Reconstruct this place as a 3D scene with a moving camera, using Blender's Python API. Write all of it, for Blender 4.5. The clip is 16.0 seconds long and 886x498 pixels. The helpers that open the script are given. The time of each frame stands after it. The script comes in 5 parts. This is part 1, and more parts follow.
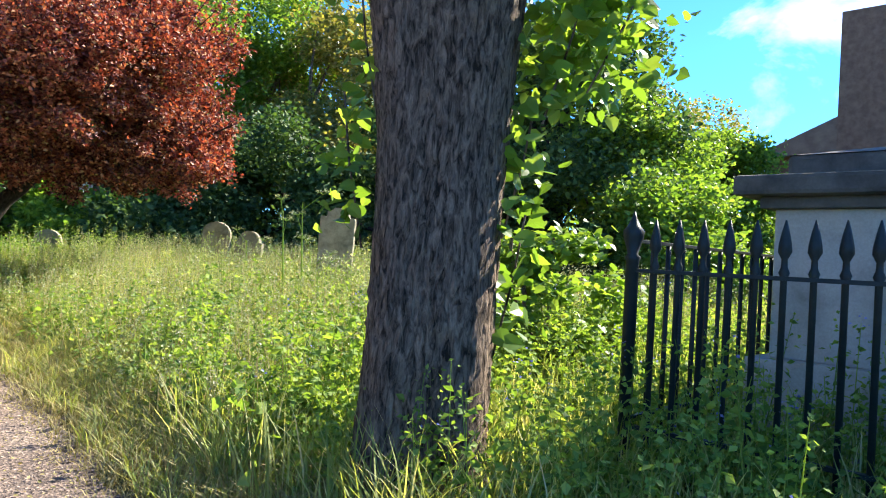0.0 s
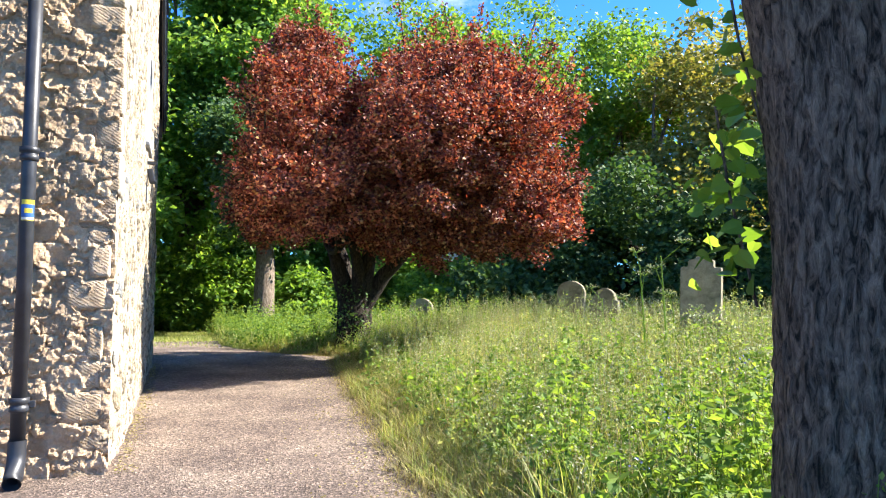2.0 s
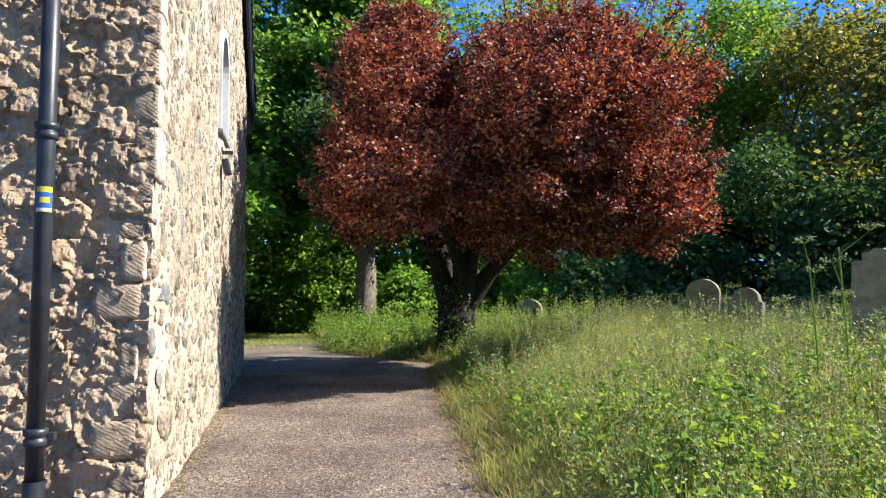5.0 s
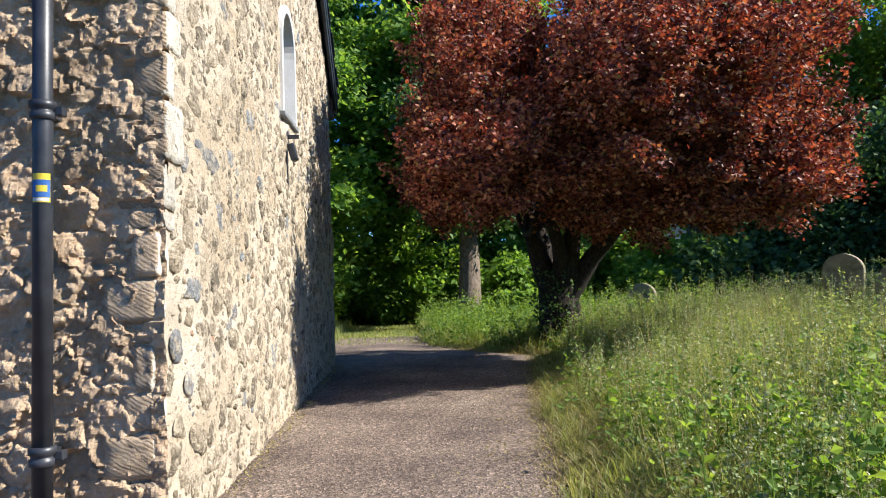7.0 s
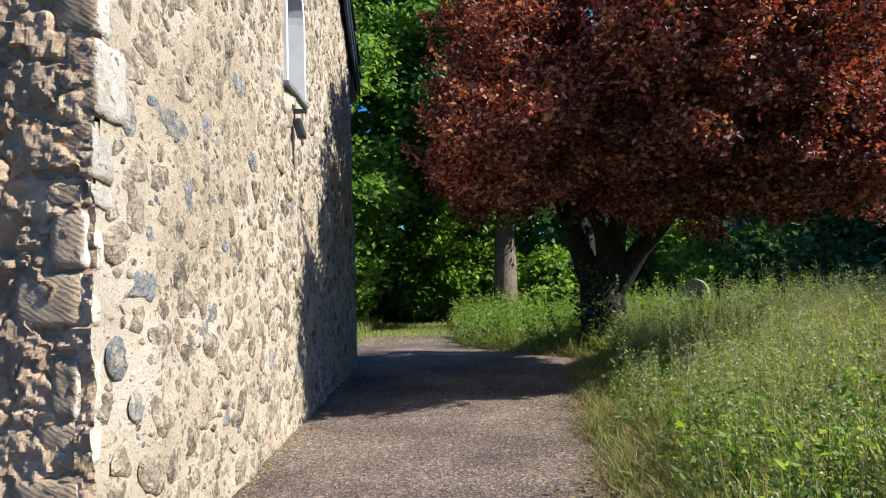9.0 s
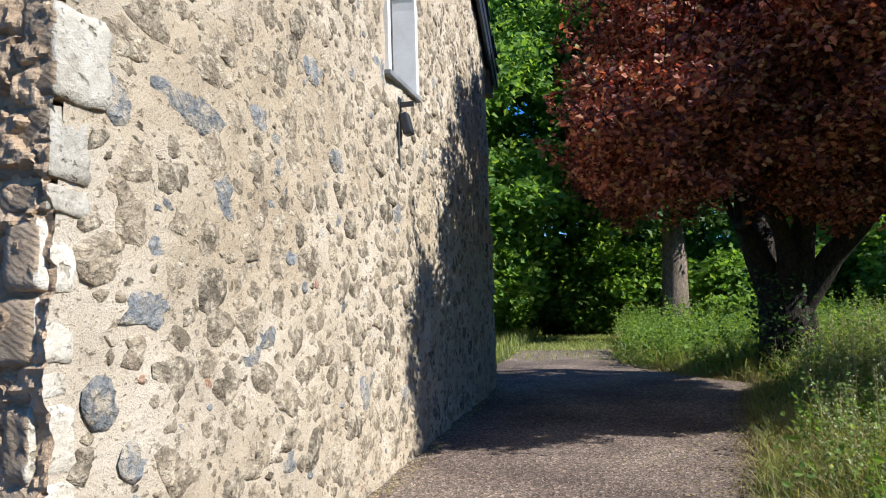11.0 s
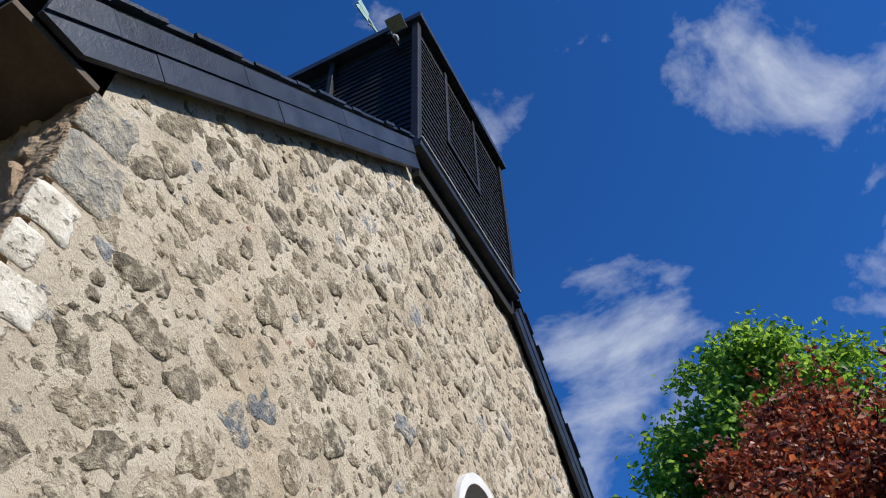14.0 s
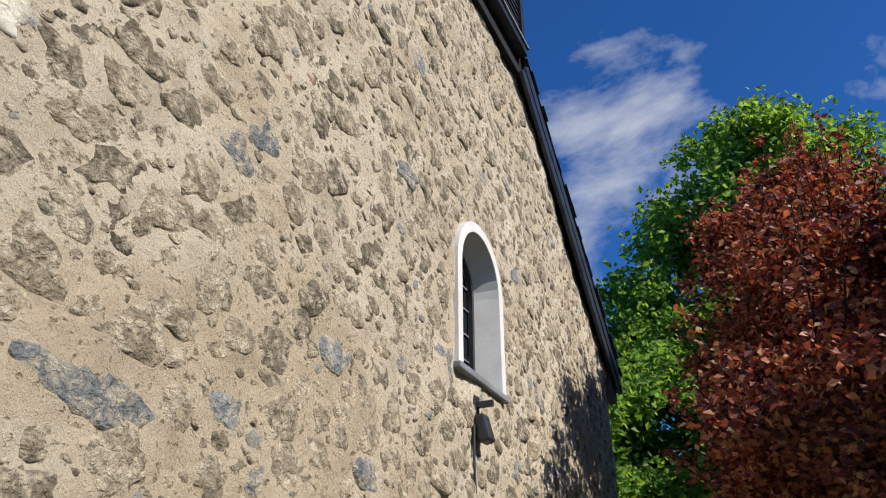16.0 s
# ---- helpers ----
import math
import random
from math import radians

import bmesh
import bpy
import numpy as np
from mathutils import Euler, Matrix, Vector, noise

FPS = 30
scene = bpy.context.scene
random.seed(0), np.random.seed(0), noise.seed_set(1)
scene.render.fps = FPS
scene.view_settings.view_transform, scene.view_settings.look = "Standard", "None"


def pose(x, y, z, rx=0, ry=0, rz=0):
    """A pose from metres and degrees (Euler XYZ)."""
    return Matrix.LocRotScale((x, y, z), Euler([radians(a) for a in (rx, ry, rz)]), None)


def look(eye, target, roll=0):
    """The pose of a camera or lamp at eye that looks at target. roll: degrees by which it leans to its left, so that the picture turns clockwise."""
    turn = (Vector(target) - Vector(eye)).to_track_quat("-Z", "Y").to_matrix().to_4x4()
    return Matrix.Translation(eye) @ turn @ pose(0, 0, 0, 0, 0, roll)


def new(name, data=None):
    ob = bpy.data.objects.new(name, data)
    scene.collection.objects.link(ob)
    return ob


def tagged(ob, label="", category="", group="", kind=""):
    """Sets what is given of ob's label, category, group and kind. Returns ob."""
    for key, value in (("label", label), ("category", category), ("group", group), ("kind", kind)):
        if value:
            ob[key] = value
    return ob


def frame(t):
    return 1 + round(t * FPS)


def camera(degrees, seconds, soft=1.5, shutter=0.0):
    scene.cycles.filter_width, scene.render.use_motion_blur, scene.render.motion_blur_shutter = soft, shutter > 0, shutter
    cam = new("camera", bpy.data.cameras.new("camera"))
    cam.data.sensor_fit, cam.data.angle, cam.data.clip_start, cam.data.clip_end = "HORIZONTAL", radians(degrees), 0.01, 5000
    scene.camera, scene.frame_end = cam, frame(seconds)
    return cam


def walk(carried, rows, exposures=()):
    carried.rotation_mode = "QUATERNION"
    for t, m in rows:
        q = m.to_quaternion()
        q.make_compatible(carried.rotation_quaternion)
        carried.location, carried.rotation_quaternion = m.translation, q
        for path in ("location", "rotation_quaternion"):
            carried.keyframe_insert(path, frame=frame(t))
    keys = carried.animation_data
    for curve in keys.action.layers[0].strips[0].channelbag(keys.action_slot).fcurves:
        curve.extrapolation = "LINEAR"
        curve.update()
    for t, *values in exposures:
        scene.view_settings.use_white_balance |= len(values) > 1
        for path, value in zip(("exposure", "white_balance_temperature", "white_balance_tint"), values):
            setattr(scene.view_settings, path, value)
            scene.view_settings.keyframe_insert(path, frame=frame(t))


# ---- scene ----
cam = camera(61.9, 16.0, soft=1.1)
METRES, EYE, TILT, LEAN, TURN = 8.0, 1.5, 0.0, 0.0, 43.8
ROWS = [
    (0.0, 0.0, 0.0, 0.0, -0.05, 0.85, -3.15),
    (0.5, -0.0001, 0.0209, -0.0012, 7.72, 0.52, -1.79),
    (1.0, 0.0074, 0.0522, 0.0008, 15.57, 1.25, -1.36),
    (1.5, 0.0013, 0.0676, 0.0035, 22.46, 3.49, -0.85),
    (2.0, -0.0299, 0.0934, 0.007, 26.85, 4.3, -0.01),
    (2.5, -0.0435, 0.1228, 0.0033, 29.48, 4.41, 1.72),
    (3.0, -0.0407, 0.1677, 0.009, 34.01, 4.9, 1.85),
    (3.5, -0.0525, 0.1963, 0.0067, 34.27, 4.88, 1.82),
    (4.0, -0.0853, 0.2209, 0.012, 34.25, 4.6, 0.83),
    (6.5, -0.1537, 0.3577, 0.0166, 39.72, 3.44, 0.46),
    (7.0, -0.1631, 0.4019, 0.0158, 44.32, 3.47, 1.83),
    (7.5, -0.1718, 0.4394, 0.0179, 46.76, 3.64, 1.49),
    (8.0, -0.2078, 0.4649, 0.0169, 46.77, 3.29, 1.61),
    (10.5, -0.3212, 0.6218, 0.0198, 52.58, 3.15, 2.17),
    (11.0, -0.3383, 0.6636, 0.0258, 60.59, 4.2, 1.72),
    (11.5, -0.3579, 0.692, 0.0313, 62.88, 6.88, 1.45),
    (12.0, -0.3887, 0.7199, 0.0416, 64.98, 14.93, 1.37),
    (12.5, -0.4064, 0.7583, 0.0463, 68.91, 23.31, 2.05),
    (13.0, -0.4208, 0.7906, 0.0571, 72.04, 32.04, 0.97),
    (13.5, -0.4366, 0.7987, 0.0618, 72.62, 42.08, 1.36),
    (14.0, -0.4447, 0.8023, 0.0629, 72.79, 46.52, 1.42),
    (14.5, -0.4437, 0.8052, 0.0627, 72.77, 48.98, 1.45),
    (15.0, -0.4453, 0.8064, 0.0612, 73.06, 48.04, 0.98),
    (15.5, -0.4543, 0.8063, 0.0573, 73.11, 42.86, 0.53),
    (16.0, -0.4666, 0.8064, 0.0501, 71.76, 28.98, -0.05),
]
EXPOSURES = [(0.0, 2.0, 6700, 10), (1.0, 2.08, 6550, 10), (1.5, 2.0, 6500, 10), (2.5, 1.85, 6450, 10), (4.0, 1.42, 6300, 10), (7.0, 1.05, 6250, 10), (8.0, 0.92, 6200, 10), (11.0, 0.78, 5950, 10), (12.0, 0.66, 5920, 10), (12.5, 0.57, 5900, 10), (14.5, 0.3, 6050, 10), (16.0, 0.32, 6350, 10)]
walk(cam, [(t, pose(0, 0, EYE, TILT, LEAN, TURN) @ pose(METRES * x, METRES * y, METRES * z, 90 + pitch, roll, yaw)) for t, x, y, z, yaw, pitch, roll in ROWS], EXPOSURES)

# ---- light ----
SUN_ELEVATION, SUN_AZIMUTH = 39.0, 10.5      # azimuth from +y towards +x
world = bpy.data.worlds.new("sky")
scene.world = world
world.use_nodes = True
wt = world.node_tree
wt.nodes.clear()


def wnode(kind, **kw):
    n = wt.nodes.new(kind)
    for k, v in kw.items():
        n.inputs[k].default_value = v
    return n


sky = wt.nodes.new("ShaderNodeTexSky")
sky.sky_type, sky.sun_disc = "NISHITA", False
sky.sun_elevation, sky.sun_rotation = radians(SUN_ELEVATION), radians(SUN_AZIMUTH)
sky.air_density, sky.dust_density, sky.ozone_density = 1.0, 0.1, 5.0
coord = wt.nodes.new("ShaderNodeTexCoord")
cloud_a = wnode("ShaderNodeTexNoise", Scale=4.2, Detail=9.0, Roughness=0.6, Distortion=0.3)
cloud_map = wnode("ShaderNodeMapping")
cloud_map.inputs["Scale"].default_value = (1.0, 1.0, 1.7)
cloud_map.inputs["Location"].default_value = (0.35, 0.1, 0.0)
cloud_ramp = wt.nodes.new("ShaderNodeValToRGB")
cloud_ramp.color_ramp.elements[0].position, cloud_ramp.color_ramp.elements[1].position = 0.605, 0.85
cloud_mix = wt.nodes.new("ShaderNodeMix")
cloud_mix.data_type = "RGBA"
cloud_mix.inputs["B"].default_value = (5.0, 5.2, 5.7, 1)
back = wnode("ShaderNodeBackground", Strength=0.1)
wout = wt.nodes.new("ShaderNodeOutputWorld")
wt.links.new(coord.outputs["Generated"], cloud_map.inputs["Vector"])
wt.links.new(cloud_map.outputs["Vector"], cloud_a.inputs["Vector"])
density = cloud_a.outputs["Fac"]
# Cloud banks: the noise is denser round these directions and thins out elsewhere.
for (dx, dy, dz), reach, gain in (((-0.53, 0.17, 0.83), 0.965, 0.15), ((-0.807, -0.12, 0.578), 0.97, 0.18), ((-0.75, 0.18, 0.636), 0.985, 0.08), ((-0.28, 0.92, 0.27), 0.97, 0.03), ((0.5, -0.6, 0.6), 0.9, 0.15), ((0.7, 0.4, 0.5), 0.9, 0.15)):
    dot = wt.nodes.new("ShaderNodeVectorMath")
    dot.operation = "DOT_PRODUCT"
    dot.inputs[1].default_value = Vector((dx, dy, dz)).normalized()
    wt.links.new(coord.outputs["Generated"], dot.inputs[0])
    near = wt.nodes.new("ShaderNodeMapRange")
    near.inputs["From Min"].default_value, near.inputs["From Max"].default_value = reach, 1.0
    near.inputs["To Min"].default_value, near.inputs["To Max"].default_value = 0.0, gain
    wt.links.new(dot.outputs["Value"], near.inputs["Value"])
    add = wt.nodes.new("ShaderNodeMath")
    wt.links.new(density, add.inputs[0])
    wt.links.new(near.outputs["Result"], add.inputs[1])
    density = add.outputs["Value"]
wt.links.new(density, cloud_ramp.inputs["Fac"])
wt.links.new(cloud_ramp.outputs["Color"], cloud_mix.inputs["Factor"])
sky_tint = wt.nodes.new("ShaderNodeMix")
sky_tint.data_type, sky_tint.blend_type = "RGBA", "MULTIPLY"
sky_tint.inputs["Factor"].default_value = 1.0
sky_tint.inputs["B"].default_value = (0.26, 0.62, 1.04, 1)
wt.links.new(sky.outputs["Color"], sky_tint.inputs["A"])
wt.links.new(sky_tint.outputs["Result"], cloud_mix.inputs["A"])
wt.links.new(cloud_mix.outputs["Result"], back.inputs["Color"])
wt.links.new(back.outputs["Background"], wout.inputs["Surface"])

sun = new("sun", bpy.data.lights.new("sun", "SUN"))
sun.data.energy, sun.data.angle, sun.data.color = 5.0, radians(0.5), (1.0, 0.94, 0.84)
_e, _a = radians(SUN_ELEVATION), radians(SUN_AZIMUTH)
SUN_WAY = Vector((math.cos(_e) * math.sin(_a), math.cos(_e) * math.cos(_a), math.sin(_e)))
sun.matrix_world = look(SUN_WAY * 60, (0, 0, 0))


# ---- materials ----
class Nodes:
    """A short hand for building one node material."""

    def __init__(self, name):
        self.mat = bpy.data.materials.new(name)
        self.mat.use_nodes = True
        self.t = self.mat.node_tree
        self.bsdf = self.t.nodes["Principled BSDF"]
        self.out = self.t.nodes["Material Output"]

    def node(self, kind, **kw):
        n = self.t.nodes.new(kind)
        for k, v in kw.items():
            n.inputs[k.replace("_", " ")].default_value = v
        return n

    def link(self, a, b):
        self.t.links.new(a, b)

    def coords(self, scale=(1, 1, 1), kind="Object"):
        c, m = self.node("ShaderNodeTexCoord"), self.node("ShaderNodeMapping")
        m.inputs["Scale"].default_value = scale
        self.link(c.outputs[kind], m.inputs["Vector"])
        return m.outputs["Vector"]

    def noise(self, vec, scale, detail=6.0, rough=0.6, distort=0.0):
        n = self.node("ShaderNodeTexNoise", Scale=scale, Detail=detail, Roughness=rough, Distortion=distort)
        self.link(vec, n.inputs["Vector"])
        return n.outputs["Fac"]

    def ramp(self, fac, stops):
        r = self.node("ShaderNodeValToRGB")
        e = r.color_ramp.elements
        while len(e) < len(stops):
            e.new(0.5)
        for el, (p, c) in zip(e, stops):
            el.position = p
            el.color = (*c, 1) if len(c) == 3 else c
        self.link(fac, r.inputs["Fac"])
        return r.outputs["Color"]

    def mix(self, fac, a, b, mode="MIX"):
        m = self.node("ShaderNodeMix")
        m.data_type, m.blend_type = "RGBA", mode
        for v, s in ((fac, m.inputs["Factor"]), (a, m.inputs["A"]), (b, m.inputs["B"])):
            if isinstance(v, (int, float)):
                s.default_value = v
            elif isinstance(v, tuple):
                s.default_value = (*v, 1)
            else:
                self.link(v, s)
        return m.outputs["Result"]

    def bump(self, height, strength, dist=0.02, prior=None):
        b = self.node("ShaderNodeBump", Strength=strength, Distance=dist)
        self.link(height, b.inputs["Height"])
        if prior:
            self.link(prior, b.inputs["Normal"])
        return b.outputs["Normal"]

    def done(self, color=None, rough=0.8, normal=None, metal=0.0, spec=None):
        if isinstance(color, tuple):
            self.bsdf.inputs["Base Color"].default_value = (*color, 1)
        elif color is not None:
            self.link(color, self.bsdf.inputs["Base Color"])
        if isinstance(rough, (int, float)):
            self.bsdf.inputs["Roughness"].default_value = rough
        else:
            self.link(rough, self.bsdf.inputs["Roughness"])
        self.bsdf.inputs["Metallic"].default_value = metal
        if spec is not None:
            self.bsdf.inputs["Specular IOR Level"].default_value = spec
        if normal:
            self.link(normal, self.bsdf.inputs["Normal"])
        return self.mat


def mottled(name, stops, scale=3.0, fine=60.0, rough=0.85, bump=0.4, dist=0.01, stretch=(1, 1, 1), metal=0.0, vary=0.25, spec=0.3, distort=0.2, pits=0, pebbles=0, smear=None, stain=0.0, tooled=0.0):
    """Two-scale mottled surface: broad stains, fine grain, relief, and a small shift from piece to piece."""
    n = Nodes(name)
    v = n.node("ShaderNodeNewGeometry").outputs["Position"] if smear else n.coords(stretch)
    info = n.node("ShaderNodeObjectInfo")
    isl = n.node("ShaderNodeNewGeometry")
    broad, grain = n.noise(v, scale, 5, 0.6, distort), n.noise(v, fine, 8, 0.7)
    col = n.ramp(broad, stops)
    col = n.mix(0.55, col, n.ramp(grain, [(0.25, (0.45, 0.45, 0.45)), (0.75, (1.0, 1.0, 1.0))]), "MULTIPLY")
    if vary:
        add = n.node("ShaderNodeMath")
        add.operation = "ADD"
        n.link(info.outputs["Random"], add.inputs[0])
        n.link(isl.outputs["Random Per Island"], add.inputs[1])
        frac = n.node("ShaderNodeMath")
        frac.operation = "FRACT"
        n.link(add.outputs[0], frac.inputs[0])
        lo = 1 - vary
        col = n.mix(1.0, col, n.ramp(frac.outputs[0], [(0.0, (lo, lo, lo)), (0.5, (1, 0.98, 0.95)), (1.0, (1 + vary * 0.4, 1 + vary * 0.35, 1 + vary * 0.3))]), "MULTIPLY")
    if stain:
        col = n.mix(stain, col, n.ramp(n.noise(v, 0.55, 6, 0.65, 0.6), [(0.42, (1.03, 1.03, 1.03)), (0.6, (0.74, 0.66, 0.53))]), "MULTIPLY")
    nor = n.bump(broad, bump * 0.5, dist * 4)
    nor = n.bump(grain, bump, dist, nor)
    if tooled:
        wave = n.node("ShaderNodeTexWave", Scale=13.0, Distortion=3.5, Detail=3.0)
        wave.bands_direction = "DIAGONAL"
        n.link(v, wave.inputs["Vector"])
        nor = n.bump(wave.outputs["Fac"], tooled, 0.006, nor)
    if pits:
        # Pits are sunk by bump, and their shade is put into the colour too.
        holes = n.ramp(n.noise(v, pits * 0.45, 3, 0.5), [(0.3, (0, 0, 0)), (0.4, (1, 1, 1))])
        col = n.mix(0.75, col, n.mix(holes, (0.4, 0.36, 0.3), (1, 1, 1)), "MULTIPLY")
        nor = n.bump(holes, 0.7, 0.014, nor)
        nor = n.bump(n.noise(v, 20, 4, 0.55), 0.5, 0.025, nor)
    if smear:
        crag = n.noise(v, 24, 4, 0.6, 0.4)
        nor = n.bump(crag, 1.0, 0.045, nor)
        # Hollows of the crag are darkened in colour, standing in for their shade.
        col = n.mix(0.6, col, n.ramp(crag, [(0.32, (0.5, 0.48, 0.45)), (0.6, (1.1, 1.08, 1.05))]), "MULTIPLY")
        edge = n.ramp(n.noise(v, 11, 5, 0.65, 0.5), [(0.46, (0, 0, 0)), (0.62, (1, 1, 1))])
        col = n.mix(n.mix(0.75, (0, 0, 0), edge), col, n.mix(0.5, smear, n.ramp(grain, [(0.3, (0.6, 0.6, 0.6)), (0.7, (1.05, 1.05, 1.05))]), "MULTIPLY"))
    if pebbles:
        cell = n.node("ShaderNodeTexVoronoi", Scale=pebbles, Randomness=1.0)
        n.link(v, cell.inputs["Vector"])
        grey = n.node("ShaderNodeSeparateColor")
        n.link(cell.outputs["Color"], grey.inputs["Color"])
        col = n.mix(0.85, col, n.ramp(grey.outputs["Red"], [(0.0, (0.32, 0.3, 0.29)), (0.55, (0.9, 0.88, 0.86)), (0.9, (1.45, 1.38, 1.3)), (1.0, (2.4, 2.3, 2.2))]), "MULTIPLY")
        nor = n.bump(cell.outputs["Distance"], 0.9, 0.012, nor)
    return n.done(col, rough, nor, metal, spec)


def leafy(name, stops, through_tint, amount=0.35, rough=0.45, spec=0.35):
    """Thin leaf: coloured leaf by leaf, lets part of the light through."""
    n = Nodes(name)
    g = n.node("ShaderNodeNewGeometry")
    v = n.coords()
    col = n.ramp(g.outputs["Random Per Island"], stops)
    col = n.mix(0.5, col, n.ramp(n.noise(v, 0.9, 3), [(0.3, (0.55, 0.6, 0.55)), (0.7, (1.15, 1.1, 1.0))]), "MULTIPLY")
    n.done(col, rough, spec=spec)
    tr = n.node("ShaderNodeBsdfTranslucent")
    n.link(n.mix(1.0, col, through_tint, "MULTIPLY"), tr.inputs["Color"])
    ms = n.node("ShaderNodeMixShader", Fac=amount)
    n.link(n.bsdf.outputs[0], ms.inputs[1])
    n.link(tr.outputs[0], ms.inputs[2])
    n.link(ms.outputs[0], n.out.inputs["Surface"])
    return n.mat


M = {}
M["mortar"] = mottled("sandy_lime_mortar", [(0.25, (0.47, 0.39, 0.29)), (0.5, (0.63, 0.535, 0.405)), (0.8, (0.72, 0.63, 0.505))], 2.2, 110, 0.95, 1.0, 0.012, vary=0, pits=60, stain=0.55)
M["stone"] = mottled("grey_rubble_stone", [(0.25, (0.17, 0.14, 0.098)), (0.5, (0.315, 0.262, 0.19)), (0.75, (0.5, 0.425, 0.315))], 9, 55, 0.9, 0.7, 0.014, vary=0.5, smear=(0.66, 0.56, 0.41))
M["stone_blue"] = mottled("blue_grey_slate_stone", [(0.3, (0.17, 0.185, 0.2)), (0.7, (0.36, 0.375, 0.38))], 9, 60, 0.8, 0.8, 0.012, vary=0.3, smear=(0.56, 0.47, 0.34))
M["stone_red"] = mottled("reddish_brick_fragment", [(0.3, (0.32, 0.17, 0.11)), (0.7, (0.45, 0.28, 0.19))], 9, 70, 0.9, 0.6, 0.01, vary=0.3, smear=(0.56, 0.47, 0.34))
M["flint"] = mottled("rough_tan_rubble", [(0.25, (0.4, 0.275, 0.17)), (0.5, (0.62, 0.45, 0.295)), (0.78, (0.74, 0.58, 0.41))], 5, 40, 0.95, 1.0, 0.02, vary=0.3)
M["quoin_brown"] = mottled("weathered_brown_ashlar", [(0.25, (0.38, 0.28, 0.18)), (0.5, (0.58, 0.44, 0.3)), (0.78, (0.7, 0.56, 0.41))], 7, 45, 0.95, 1.0, 0.02, (1, 1, 1.6), vary=0.35, tooled=0.6)
M["quoin"] = mottled("pale_dressed_limestone", [(0.3, (0.5, 0.45, 0.36)), (0.5, (0.68, 0.63, 0.53)), (0.8, (0.78, 0.74, 0.66))], 7, 45, 0.9, 0.8, 0.014, vary=0.3, pits=40)
M["quoin_grey"] = mottled("grey_lichened_ashlar", [(0.3, (0.26, 0.25, 0.22)), (0.55, (0.4, 0.385, 0.34)), (0.8, (0.52, 0.48, 0.4))], 6, 45, 0.9, 0.8, 0.014, vary=0.2, smear=(0.55, 0.47, 0.34))
M["white"] = mottled("white_painted_render", [(0.3, (0.68, 0.66, 0.62)), (0.7, (0.82, 0.81, 0.79))], 3, 80, 0.7, 0.2, 0.004, vary=0)
M["path"] = mottled("worn_gravelly_tarmac", [(0.3, (0.13, 0.1, 0.085)), (0.5, (0.22, 0.17, 0.138)), (0.72, (0.33, 0.265, 0.21))], 0.8, 70, 0.92, 1.0, 0.012, vary=0, pebbles=46)
M["soil"] = mottled("soil_and_dry_grass", [(0.3, (0.06, 0.06, 0.025)), (0.55, (0.12, 0.12, 0.045)), (0.8, (0.22, 0.17, 0.08))], 1.5, 50, 0.95, 1.0, 0.03, vary=0)
M["slate"] = mottled("blue_black_slate", [(0.3, (0.014, 0.02, 0.034)), (0.7, (0.042, 0.054, 0.08))], 5, 40, 0.4, 0.6, 0.004, vary=0.25)
M["boards"] = mottled("black_stained_boards", [(0.3, (0.008, 0.0085, 0.01)), (0.7, (0.026, 0.027, 0.032))], 3, 60, 0.5, 0.3, 0.004, (1, 1, 6), vary=0.3)
M["lead"] = mottled("grey_lead_flashing", [(0.3, (0.16, 0.17, 0.18)), (0.7, (0.3, 0.31, 0.32))], 4, 60, 0.55, 0.3, 0.004, vary=0)
M["pipe"] = mottled("black_painted_pipe", [(0.3, (0.02, 0.022, 0.028)), (0.7, (0.05, 0.054, 0.064))], 5, 90, 0.42, 0.2, 0.003, vary=0, spec=0.5)
M["iron"] = mottled("dark_green_painted_iron", [(0.3, (0.008, 0.016, 0.017)), (0.7, (0.022, 0.034, 0.036))], 8, 90, 0.5, 0.4, 0.003, vary=0.2)
M["tomb"] = mottled("weathered_pale_tomb_stone", [(0.25, (0.26, 0.25, 0.22)), (0.5, (0.48, 0.46, 0.42)), (0.8, (0.6, 0.58, 0.53))], 2.2, 50, 0.9, 0.5, 0.006, vary=0.1)
M["tomb_dark"] = mottled("blackened_tomb_slab", [(0.3, (0.05, 0.05, 0.05)), (0.7, (0.17, 0.165, 0.155))], 3, 50, 0.9, 0.5, 0.006, vary=0.1)
M["grave"] = mottled("lichened_gravestone", [(0.25, (0.12, 0.11, 0.07)), (0.5, (0.3, 0.27, 0.18)), (0.8, (0.42, 0.38, 0.27))], 6, 60, 0.92, 0.7, 0.008, vary=0.2)
M["brick"] = mottled("dull_red_brick", [(0.3, (0.2, 0.1, 0.07)), (0.7, (0.34, 0.19, 0.13))], 3, 40, 0.9, 0.6, 0.01, vary=0.3)
M["tile"] = mottled("clay_roof_tile", [(0.3, (0.2, 0.11, 0.08)), (0.7, (0.32, 0.2, 0.14))], 2, 40, 0.85, 0.5, 0.01, vary=0.3)
M["dark"] = mottled("dark_interior", [(0.3, (0.01, 0.01, 0.01)), (0.7, (0.02, 0.02, 0.02))], 3, 30, 0.9, 0.1, 0.004, vary=0)
M["soffit"] = mottled("dull_brown_soffit_board", [(0.3, (0.1, 0.08, 0.06)), (0.7, (0.2, 0.16, 0.12))], 3, 40, 0.85, 0.3, 0.005, vary=0.2)


